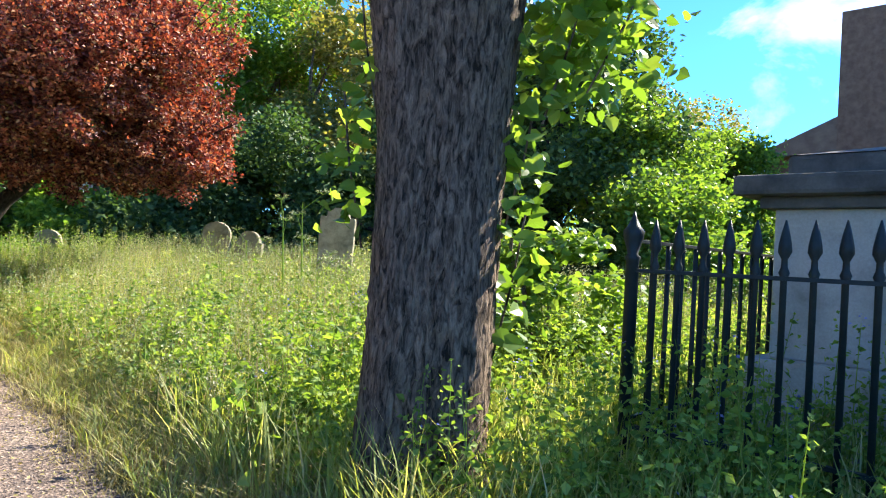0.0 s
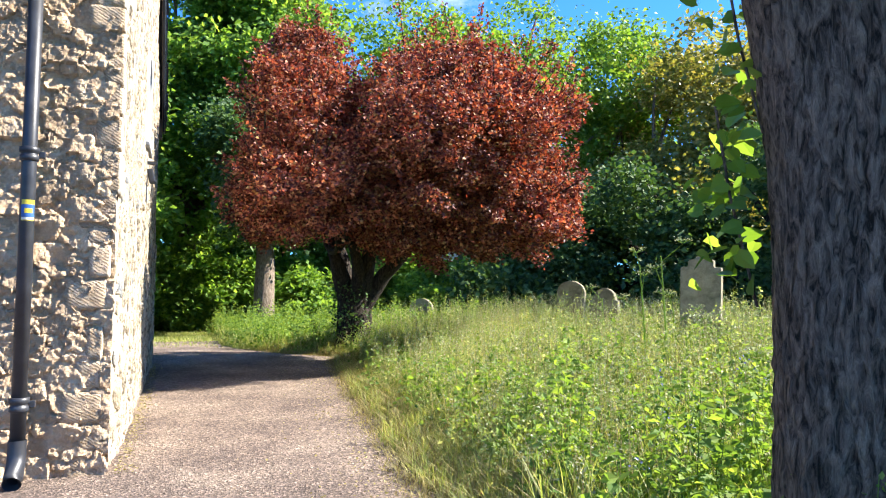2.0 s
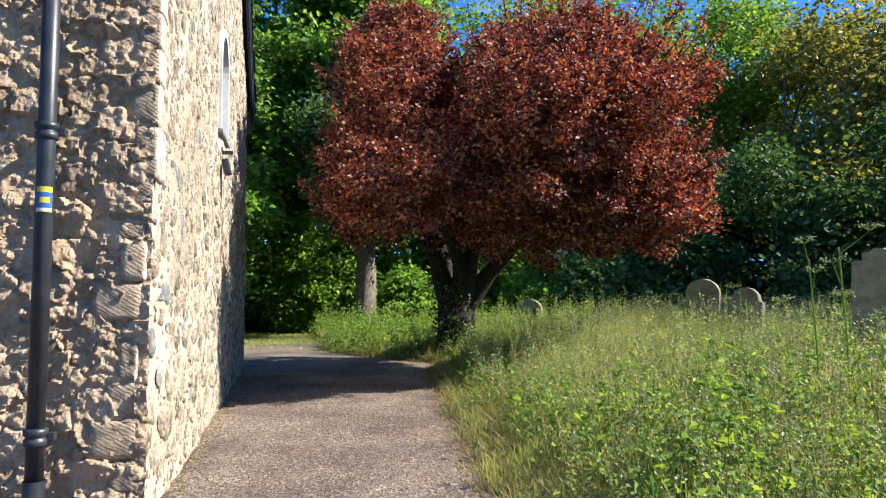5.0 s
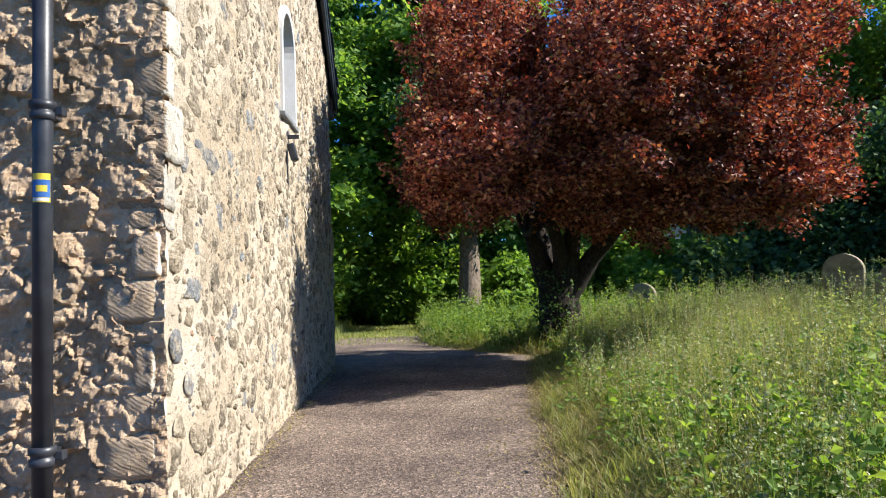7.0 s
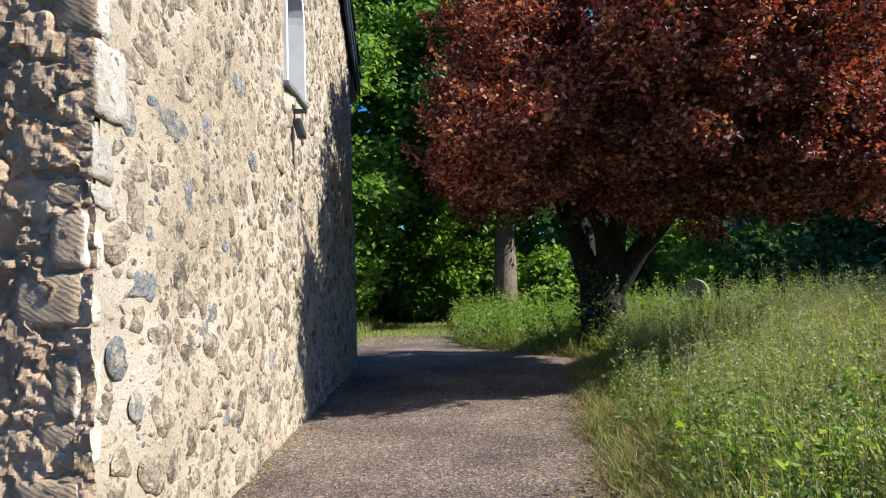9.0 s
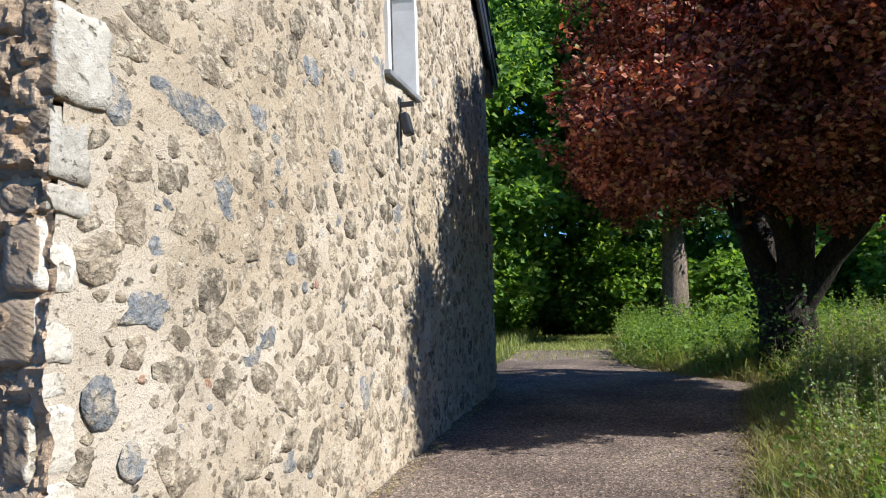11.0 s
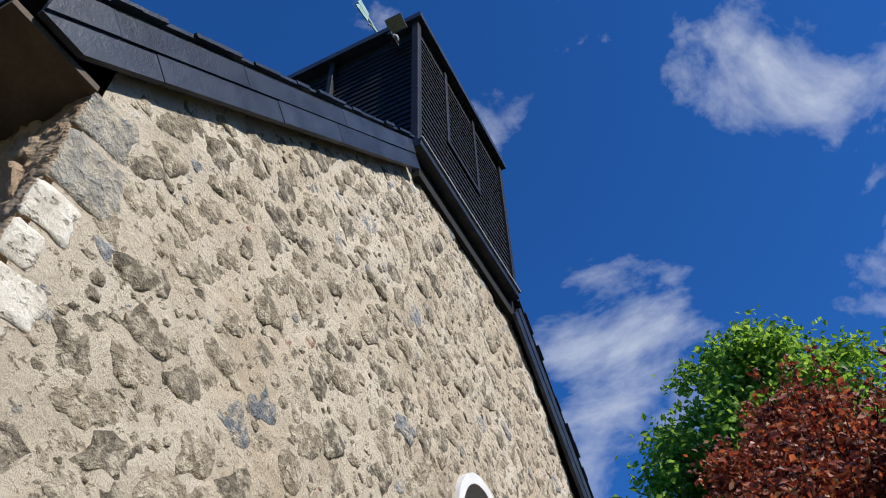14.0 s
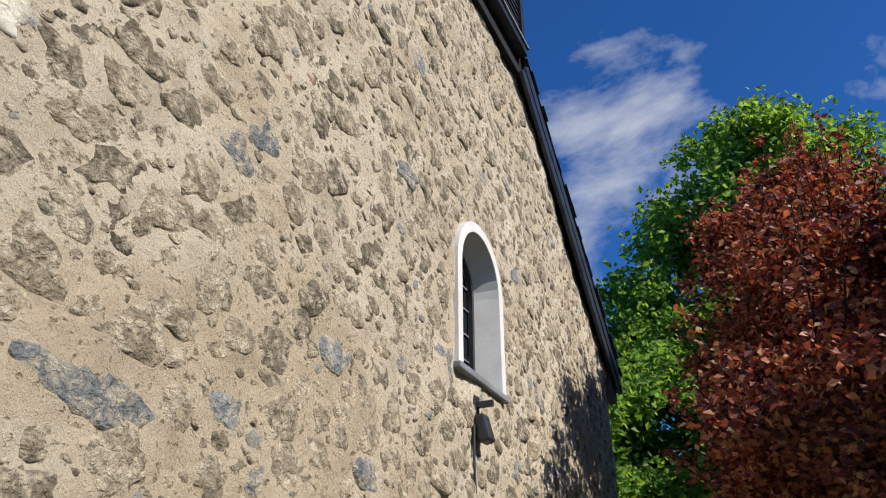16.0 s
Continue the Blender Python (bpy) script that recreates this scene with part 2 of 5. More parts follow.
def bark(name, stops, scale=30.0, dist=0.05, strength=1.0):
    n = Nodes(name)
    v = n.coords((1, 1, 0.26))
    ridges = n.noise(v, scale, 6, 0.62, 0.9)
    fine = n.noise(n.coords((1, 1, 0.4)), scale * 5, 6, 0.7)
    broad = n.noise(n.coords(), 1.6, 4)
    col = n.ramp(ridges, stops)
    col = n.mix(0.5, col, n.ramp(fine, [(0.3, (0.5, 0.5, 0.5)), (0.7, (1.1, 1.08, 1.05))]), "MULTIPLY")
    col = n.mix(0.4, col, n.ramp(broad, [(0.35, (0.6, 0.62, 0.55)), (0.65, (1.15, 1.1, 1.05))]), "MULTIPLY")
    nor = n.bump(ridges, strength, dist)
    nor = n.bump(fine, 0.6, 0.012, nor)
    return n.done(col, 0.92, nor, spec=0.2)


M["bark"] = bark("furrowed_grey_brown_bark", [(0.36, (0.028, 0.021, 0.015)), (0.47, (0.15, 0.112, 0.085)), (0.66, (0.36, 0.27, 0.2))])
M["bark_dark"] = bark("dark_plum_bark", [(0.36, (0.012, 0.01, 0.008)), (0.5, (0.045, 0.036, 0.03)), (0.7, (0.09, 0.075, 0.06))])
M["bark_pale"] = bark("pale_stripped_bark", [(0.36, (0.1, 0.075, 0.055)), (0.5, (0.24, 0.19, 0.15)), (0.7, (0.38, 0.31, 0.25))])
M["leaf_plum"] = leafy("copper_plum_leaf", [(0.0, (0.06, 0.022, 0.028)), (0.4, (0.19, 0.062, 0.054)), (0.72, (0.44, 0.175, 0.115)), (0.9, (0.58, 0.33, 0.19)), (1.0, (0.26, 0.22, 0.08))], (1.5, 0.62, 0.32), 0.3, 0.5, 0.25)
M["leaf_green"] = leafy("fresh_green_leaf", [(0.0, (0.1, 0.2, 0.045)), (0.5, (0.2, 0.36, 0.075)), (1.0, (0.33, 0.48, 0.12))], (1.3, 1.2, 0.5), 0.58, 0.55, 0.2)
M["leaf_lime"] = leafy("bright_lime_leaf", [(0.0, (0.1, 0.2, 0.035)), (0.5, (0.17, 0.31, 0.055)), (1.0, (0.28, 0.4, 0.09))], (1.3, 1.2, 0.45), 0.5)
M["leaf_dark"] = leafy("dark_evergreen_leaf", [(0.0, (0.04, 0.08, 0.033)), (0.5, (0.08, 0.145, 0.052)), (1.0, (0.15, 0.23, 0.08))], (1.2, 1.3, 0.5), 0.3, 0.6, 0.2)
M["leaf_olive"] = leafy("olive_gold_leaf", [(0.0, (0.13, 0.15, 0.04)), (0.5, (0.25, 0.26, 0.07)), (1.0, (0.4, 0.33, 0.12))], (1.3, 1.2, 0.5), 0.45)
M["grass"] = leafy("tall_meadow_grass", [(0.0, (0.18, 0.24, 0.07)), (0.5, (0.31, 0.38, 0.13)), (0.8, (0.45, 0.49, 0.22)), (1.0, (0.64, 0.58, 0.38))], (1.45, 1.3, 0.5), 0.5, 0.6, 0.18)
M["straw"] = leafy("dry_straw_grass", [(0.0, (0.22, 0.2, 0.07)), (0.5, (0.36, 0.31, 0.13)), (1.0, (0.5, 0.42, 0.22))], (1.1, 1.0, 0.6), 0.3, 0.6, 0.2)
M["weed"] = leafy("broad_weed_leaf", [(0.0, (0.095, 0.18, 0.045)), (0.5, (0.19, 0.31, 0.075)), (1.0, (0.33, 0.44, 0.12))], (1.45, 1.35, 0.45), 0.5, 0.6, 0.18)
M["parsley"] = leafy("feathery_parsley_leaf", [(0.0, (0.15, 0.22, 0.08)), (0.5, (0.27, 0.35, 0.15)), (0.88, (0.4, 0.47, 0.22)), (1.0, (0.6, 0.6, 0.44))], (1.45, 1.35, 0.5), 0.48, 0.6, 0.18)
M["flower"] = leafy("small_blue_petal", [(0.0, (0.14, 0.16, 0.5)), (1.0, (0.3, 0.32, 0.68))], (1, 1, 1), 0.3)
M["umbel"] = leafy("pale_green_seed_head", [(0.0, (0.26, 0.3, 0.13)), (1.0, (0.46, 0.46, 0.28))], (1, 1, 0.8), 0.35)


# ---- mesh helpers ----
def part(name, data, material, parent=None, label="", kind=""):
    """Links a bmesh or mesh as one object, under parent if given."""
    if isinstance(data, bmesh.types.BMesh):
        me = bpy.data.meshes.new(name)
        data.to_mesh(me)
        data.free()
    else:
        me = data
    if material and not me.materials:
        me.materials.append(material)
    ob = new(name, me)
    ob.parent = parent
    return tagged(ob, label, kind=kind)


def base(name, x, y, z, label, category, group="", kind="", rz=0.0):
    """An Empty at a thing's foot."""
    ob = new(name)
    ob.empty_display_size = 0.2
    ob.matrix_world = pose(x, y, z, 0, 0, rz)
    return tagged(ob, label, category, group, kind)


def arrays(verts, tris=None, quads=None, smooth=False, name="mesh"):
    """A mesh from numpy arrays."""
    me = bpy.data.meshes.new(name)
    verts = np.asarray(verts, dtype=np.float32).reshape(-1, 3)
    me.vertices.add(len(verts))
    me.vertices.foreach_set("co", verts.ravel())
    idx, starts, pos = [], [], 0
    for f, k in ((tris, 3), (quads, 4)):
        if f is not None and len(f):
            f = np.asarray(f, dtype=np.int32).reshape(-1, k)
            idx.append(f.ravel())
            starts.append(pos + np.arange(len(f), dtype=np.int32) * k)
            pos += len(f) * k
    idx, starts = np.concatenate(idx), np.concatenate(starts)
    me.loops.add(len(idx))
    me.loops.foreach_set("vertex_index", idx)
    me.polygons.add(len(starts))
    me.polygons.foreach_set("loop_start", starts)
    me.polygons.foreach_set("use_smooth", np.full(len(starts), smooth))
    me.update(calc_edges=True)
    return me


def box(bm, x0, y0, z0, x1, y1, z1, bevel=0.0):
    m = Matrix.LocRotScale(((x0 + x1) / 2, (y0 + y1) / 2, (z0 + z1) / 2), None, (abs(x1 - x0), abs(y1 - y0), abs(z1 - z0)))
    made = bmesh.ops.create_cube(bm, size=1, matrix=m)
    if bevel:
        edges = list({e for v in made["verts"] for e in v.link_edges})
        bmesh.ops.bevel(bm, geom=edges, offset=bevel, segments=2, affect="EDGES", profile=0.6)
    return bm


def boxed(*a, **k):
    return box(bmesh.new(), *a, **k)


def lathe(profile, sides=16):
    """A turned solid from (radius, height) steps."""
    bm = bmesh.new()
    rings = [[bm.verts.new((r * math.cos(2 * math.pi * i / sides), r * math.sin(2 * math.pi * i / sides), z)) for i in range(sides)] for r, z in profile]
    for a, b in zip(rings, rings[1:]):
        for i in range(sides):
            j = (i + 1) % sides
            bm.faces.new((a[i], a[j], b[j], b[i])).smooth = True
    bm.faces.new(rings[0][::-1])
    bm.faces.new(rings[-1])
    return bm


def prism(outline, y0, y1):
    """A solid from an outline of (x, z), between two y."""
    bm = bmesh.new()
    a = [bm.verts.new((x, y0, z)) for x, z in outline]
    b = [bm.verts.new((x, y1, z)) for x, z in outline]
    bm.faces.new(a)
    bm.faces.new(b[::-1])
    for i in range(len(a)):
        j = (i + 1) % len(a)
        bm.faces.new((a[j], a[i], b[i], b[j]))
    bmesh.ops.recalc_face_normals(bm, faces=bm.faces)
    return bm


def tubes(paths, sides=8, knots=0.0, seed=1):
    """Tapered limbs: each path is a list of (point, radius)."""
    rng = np.random.default_rng(seed)
    V, Q, off = [], [], 0
    ang = np.linspace(0, 2 * np.pi, sides, endpoint=False)
    for path in paths:
        pts = np.array([p for p, _ in path], float)
        rad = np.array([r for _, r in path], float)
        d = np.gradient(pts, axis=0)
        d /= np.linalg.norm(d, axis=1)[:, None] + 1e-9
        for i in range(len(pts)):
            up = np.array([1.0, 0, 0]) if abs(d[i][0]) < 0.8 else np.array([0, 1.0, 0])
            u = np.cross(d[i], up)
            u /= np.linalg.norm(u)
            w = np.cross(d[i], u)
            r = rad[i] * (1 + knots * rng.normal(size=sides))
            V.append(pts[i] + (np.cos(ang) * r)[:, None] * u + (np.sin(ang) * r)[:, None] * w)
        for i in range(len(pts) - 1):
            a = off + i * sides + np.arange(sides)
            b = off + i * sides + (np.arange(sides) + 1) % sides
            Q.append(np.stack([a, b, b + sides, a + sides], 1))
        off += len(pts) * sides
    return arrays(np.concatenate(V), quads=np.concatenate(Q), smooth=True)


LEAF = np.array([(0, 0, 0), (-0.34, 0.45, 0.09), (0, 1, -0.05), (0.34, 0.45, 0.09)])
LEAF_T = np.array([(0, 2, 1), (0, 3, 2)])
HEART = np.array([(0, 0, 0), (-0.3, -0.08, 0.03), (-0.5, 0.25, 0.07), (-0.36, 0.62, 0.03), (0, 1.02, -0.06), (0.36, 0.62, 0.03), (0.5, 0.25, 0.07), (0.3, -0.08, 0.03), (0, 0.4, -0.03)])
HEART_T = np.array([(8, 0, 1), (8, 1, 2), (8, 2, 3), (8, 3, 4), (8, 4, 5), (8, 5, 6), (8, 6, 7), (8, 7, 0)])


def spread(rng, pos, size, tilt=1.0, droop=0.0, shape=LEAF, tris=LEAF_T, upright=0.0, name="leaves"):
    """Leaves of one shape at many places, turned at random: tilt 0 lies flat, 1 any way."""
    n = len(pos)
    yaw = rng.uniform(0, 2 * np.pi, n)
    nz = np.stack([rng.normal(size=n) * tilt, rng.normal(size=n) * tilt, np.abs(rng.normal(size=n)) * 0.6 + 0.35], 1)
    nz /= np.linalg.norm(nz, axis=1)[:, None]
    f = np.stack([np.cos(yaw), np.sin(yaw), np.full(n, upright - droop)], 1)
    f -= nz * np.sum(f * nz, 1)[:, None]
    f /= np.linalg.norm(f, axis=1)[:, None] + 1e-9
    s = np.cross(f, nz)
    size = np.broadcast_to(size, (n,)) * rng.uniform(0.7, 1.3, n)
    v = pos[:, None, :] + size[:, None, None] * (shape[None, :, 0, None] * s[:, None] + shape[None, :, 1, None] * f[:, None] + shape[None, :, 2, None] * nz[:, None])
    t = (tris[None] + (np.arange(n) * len(shape))[:, None, None]).reshape(-1, 3)
    return v.reshape(-1, 3), t


def clumps(rng, blobs, count, per, reach, shell=0.55, lump=0.25, floor_z=-1e9, sub=0, heap=(0.18, 0.44)):
    """Leaf places in clumps over uneven, gapped ellipsoids; also returns the clump centres."""
    if sub:
        # Boughs: smaller, overlapping heaps of foliage over each ellipsoid, with gaps between them.
        small = []
        for c, r in blobs:
            for _ in range(sub):
                d = rng.normal(size=3)
                d /= np.linalg.norm(d)
                s = min(r) * rng.uniform(*heap)
                small.append((tuple(np.array(c) + d * (np.array(r) - s * 0.6) * rng.uniform(0.6, 1.12)), (s * 1.15, s * 1.15, s * 0.8)))
        blobs = small
    vol = np.array([r[0] * r[1] + r[1] * r[2] + r[0] * r[2] for _, r in blobs])
    which = rng.choice(len(blobs), count, p=vol / vol.sum())
    c = np.array([b[0] for b in blobs])[which]
    r = np.array([b[1] for b in blobs])[which]
    d = rng.normal(size=(count, 3))
    d /= np.linalg.norm(d, axis=1)[:, None]
    wob = 1 + lump * (np.sin(5 * d[:, 0] + 3 * d[:, 2] + which) * np.cos(4 * d[:, 1] - 2 * d[:, 2] + 2 * which))
    k = (shell + (1 - shell) * rng.random(count) ** 0.6) * wob
    cen = c + d * r * k[:, None]
    cen = cen[cen[:, 2] > floor_z]
    rr = reach * rng.uniform(0.6, 1.4, len(cen))
    pos = np.repeat(cen, per, 0) + rng.normal(size=(len(cen) * per, 3)) * np.repeat(rr, per)[:, None] * np.array([0.55, 0.55, 0.45])
    return pos, cen


def limbs(rng, foot, fork, ends, r0, r1, bend=0.25):
    """Limbs from a fork to each end, sagging and wandering a little."""
    out = []
    fork = np.array(fork, float)
    for e in ends:
        e = np.array(e, float)
        k = np.linspace(0, 1, 7)[:, None]
        p = fork + (e - fork) * k + np.sin(k * np.pi) * rng.normal(size=3) * bend * np.linalg.norm(e - fork) * 0.3
        p += np.cumsum(rng.normal(size=(7, 3)) * 0.04, 0) * k
        r = r0 * (1 - k[:, 0]) ** 0.8 + r1
        out.append(list(zip(p, r)))
    return out


# ---- lie of the land ----
def edge_of(x):
    """The y at which the path meets the long grass."""
    return np.interp(x, (-60, -40, -34, -31, -26, -21, -18.8, -17.7, -16.3, -10.4, -7.2, -4.2, 0, 6, 14), (-8, -2.4, 0.1, 1.3, 1.4, 1.6, 2.7, 3.8, 3.45, 2.72, 2.4, 2.0, 1.7, 1.5, 1.4))


def ground_z(x, y):
    x, y = np.asarray(x, float), np.asarray(y, float)
    z = np.clip(0.033 * (-6.8 - x), 0, 0.42)
    k = np.clip((y - edge_of(x)) / 5.5, 0, 1)
    return z + 0.36 * k * k * (3 - 2 * k) * np.clip((20 + x) / 4 + 1, 0.3, 1)


WALL_Y, CORNER_X, FAR_X = -0.2, -8.0, -17.3

# Ground: one sheet, fine near the walk, coarse out to the horizon.
gx = np.unique(np.concatenate([np.linspace(-1500, -70, 12), np.linspace(-70, -32, 20), np.linspace(-32, 10, 120), np.linspace(10, 60, 12), np.linspace(60, 1500, 10)]))
gy = np.unique(np.concatenate([np.linspace(-1500, -40, 12), np.linspace(-40, -4, 12), np.linspace(-4, 20, 90), np.linspace(20, 60, 12), np.linspace(60, 1500, 10)]))


def sheet(xs, ys, lift, rough=0.02, seed=3):
    X, Y = np.meshgrid(xs, ys, indexing="ij")
    rng = np.random.default_rng(seed)
    Z = ground_z(X, Y) + lift + rng.normal(size=X.shape) * rough
    n, m = X.shape
    i = (np.arange(n - 1)[:, None] * m + np.arange(m - 1)[None]).ravel()
    return arrays(np.stack([X, Y, Z], -1), quads=np.stack([i, i + m, i + m + 1, i + 1], 1), smooth=True)


ground = tagged(part("ground", sheet(gx, gy, -0.05, 0.006), M["soil"]), "bare soil and thatch under the churchyard grass", "ground", kind="structure")

# Path: strips across the walk from the wall foot to the grass.
px = np.linspace(12, -25, 170)
rng = np.random.default_rng(5)
rows = []
for i, x in enumerate(px):
    left = -9.0 if x > CORNER_X + 0.05 else (WALL_Y - 0.3 if x > FAR_X - 0.1 else np.interp(x, (-44, -30, -22, FAR_X), (-4.2, -1.1, -0.8, -0.75)))
    right = edge_of(x) + 0.05 * math.sin(x * 1.7) + 0.05 * math.sin(x * 4.3) + rng.normal() * 0.03
    rows.append([(x, left + (right - left) * k, 0) for k in np.linspace(0, 1, 15)])
V = np.array(rows)
V[..., 2] = ground_z(V[..., 0], np.minimum(V[..., 1], edge_of(V[..., 0]))) + 0.004 + rng.normal(size=V.shape[:2]) * 0.003
V[:, -1, 2] -= 0.02
i = (np.arange(len(px) - 1)[:, None] * 15 + np.arange(14)[None]).ravel()
path_ob = tagged(part("path", arrays(V, quads=np.stack([i, i + 15, i + 16, i + 1], 1), smooth=True), M["path"]), "worn brown gravelly tarmac churchyard path", "path", kind="structure")

# ---- the church ----
GABLE = [(CORNER_X, -0.3), (CORNER_X, 5.52), (-12.65, 9.7), (FAR_X, 5.52), (FAR_X, -0.3)]
WIN_X, WIN_HALF, WIN_SILL, WIN_SPRING = -12.63, 0.42, 3.92, 4.85


def roof_line(x):
    """Height of the gable's edge above x."""
    return np.interp(-x, [-CORNER_X, 12.65, -FAR_X], [5.52, 9.7, 5.52])


def arch(half, sill, spring, steps=16):
    """Outline of a round-headed opening, from the foot of one side over the head to the other, as (x, z)."""
    head = [(WIN_X + half * math.cos(a), spring + half * 1.08 * math.sin(a)) for a in np.linspace(0, math.pi, steps + 1)]
    return [(WIN_X + half, sill)] + head + [(WIN_X - half, sill)]


def holed_wall(outer, hole, y0, y1):
    bm = bmesh.new()
    rings = []
    for y in (y0, y1):
        es, both = [], []
        for loop in (outer, hole):
            vs = [bm.verts.new((x, y, z)) for x, z in loop]
            es += [bm.edges.new((vs[i], vs[(i + 1) % len(vs)])) for i in range(len(vs))]
            both.append(vs)
        bmesh.ops.triangle_fill(bm, edges=es, use_beauty=True)
        rings.append(both)
    for a, b in zip(*rings):
        for i in range(len(a)):
            j = (i + 1) % len(a)
            bm.faces.new((a[i], a[j], b[j], b[i]))
    bmesh.ops.recalc_face_normals(bm, faces=bm.faces)
    return bm


OPEN = arch(WIN_HALF, WIN_SILL, WIN_SPRING)
BODY = [(min(x, CORNER_X - 0.1), z) for x, z in GABLE]
wall_west = tagged(part("wall_west", holed_wall(BODY, OPEN, WALL_Y - 0.15, WALL_Y - 0.8), M["mortar"]), "sunlit rubble stone gable wall in sandy mortar", "wall", kind="structure")


def lumps(x, z, seed=0.0):
    """Slow unevenness of a hand-built wall face."""
    return 0.012 * np.sin(2.1 * x + 1.3 * z + seed) + 0.01 * np.sin(5.3 * x - 3.7 * z + 2 * seed) + 0.007 * np.sin(11 * x + 9 * z + seed)


def setback(x, z):
    """The foot of the corner stands a little behind the rest of the face."""
    return 0.1 * np.clip((2.7 - z) / 1.25, 0, 1) * np.clip((x + 8.7) / 0.5, 0, 1)


def calm(x):
    """The wall face runs truer towards the dressed corner."""
    return np.clip((CORNER_X - 0.25 - x) / 0.5, 0.12, 1)


def skin(us, vs, keep, place, seed, rough):
    """A finely uneven mortar face over a grid; keep(u, v) says which cells stand."""
    U, W = np.meshgrid(us, vs, indexing="ij")
    rng = np.random.default_rng(seed)
    d = lumps(U, W, seed) + rng.normal(size=U.shape) * rough
    n, m = U.shape
    P = place(U, W, d)
    i = (np.arange(n - 1)[:, None] * m + np.arange(m - 1)[None])
    cu, cv = (U[:-1, :-1] + U[1:, 1:]) / 2, (W[:-1, :-1] + W[1:, 1:]) / 2
    i = i[keep(cu, cv)]
    return arrays(P.reshape(-1, 3), quads=np.stack([i, i + m, i + m + 1, i + 1], 1), smooth=True)


def in_window(x, z, grow):
    dx = np.abs(x - WIN_X)
    box_in = (dx < WIN_HALF + grow) & (z > WIN_SILL - grow) & (z <= WIN_SPRING)
    head = (z > WIN_SPRING) & (dx ** 2 + ((z - WIN_SPRING) / 1.08) ** 2 < (WIN_HALF + grow) ** 2)
    return box_in | head


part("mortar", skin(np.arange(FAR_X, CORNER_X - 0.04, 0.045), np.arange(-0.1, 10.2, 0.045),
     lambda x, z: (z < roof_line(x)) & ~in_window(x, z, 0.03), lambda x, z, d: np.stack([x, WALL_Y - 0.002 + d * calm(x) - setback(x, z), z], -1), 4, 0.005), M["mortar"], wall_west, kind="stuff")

SIDE_END = -14.0
wall_north = tagged(part("wall_north", boxed(CORNER_X - 0.8, SIDE_END, -0.3, CORNER_X - 0.1, WALL_Y - 0.8, 5.25), M["flint"]), "very rough tan rubble side wall with deep joints", "wall", kind="structure")
tagged(part("wall_south", boxed(FAR_X, SIDE_END, -0.3, FAR_X + 0.8, WALL_Y - 0.8, 5.3), M["flint"]), "rough rubble far side wall of the church", "wall", kind="structure")
tagged(part("wall_east", prism(GABLE, SIDE_END, SIDE_END - 0.6), M["flint"]), "rubble end wall of the church", "wall", kind="structure")
tagged(part("floor", boxed(FAR_X + 0.8, SIDE_END, 0.0, CORNER_X - 0.8, WALL_Y - 0.8, 0.1), M["dark"]), "dark church floor", "floor", kind="structure")

# Roof: two slopes of slates, with an overhang at the eaves and over the gable.
RIDGE = (-12.65, 10.02)


def slope(name, x_eave, z_eave, y_front, label):
    t = 0.045
    (xr, zr) = RIDGE
    ob = tagged(part(name, prism([(x_eave, z_eave), (xr, zr), (xr, zr + t * 1.4), (x_eave, z_eave + t * 1.4)], SIDE_END - 0.8, y_front), M["slate"]), label, "roof", kind="structure")
    return ob


ROOF_Y = WALL_Y + 0.12
roof_n = slope("roof_north", -7.5, 5.36, ROOF_Y - 0.07, "blue-black slate roof slope above the side wall")
roof_s = slope("roof_south", -17.8, 5.36, ROOF_Y - 0.07, "blue-black slate roof slope on the far side")


def cut(pts, nx, nz, d):
    """The part of an outline on the side nx * x + nz * z <= d."""
    out = []
    for (ax, az), (bx, bz) in zip(pts, pts[1:] + pts[:1]):
        da, db = nx * ax + nz * az - d, nx * bx + nz * bz - d
        if da <= 0:
            out.append((ax, az))
        if da * db < 0:
            k = da / (da - db)
            out.append((ax + (bx - ax) * k, az + (bz - az) * k))
    return out


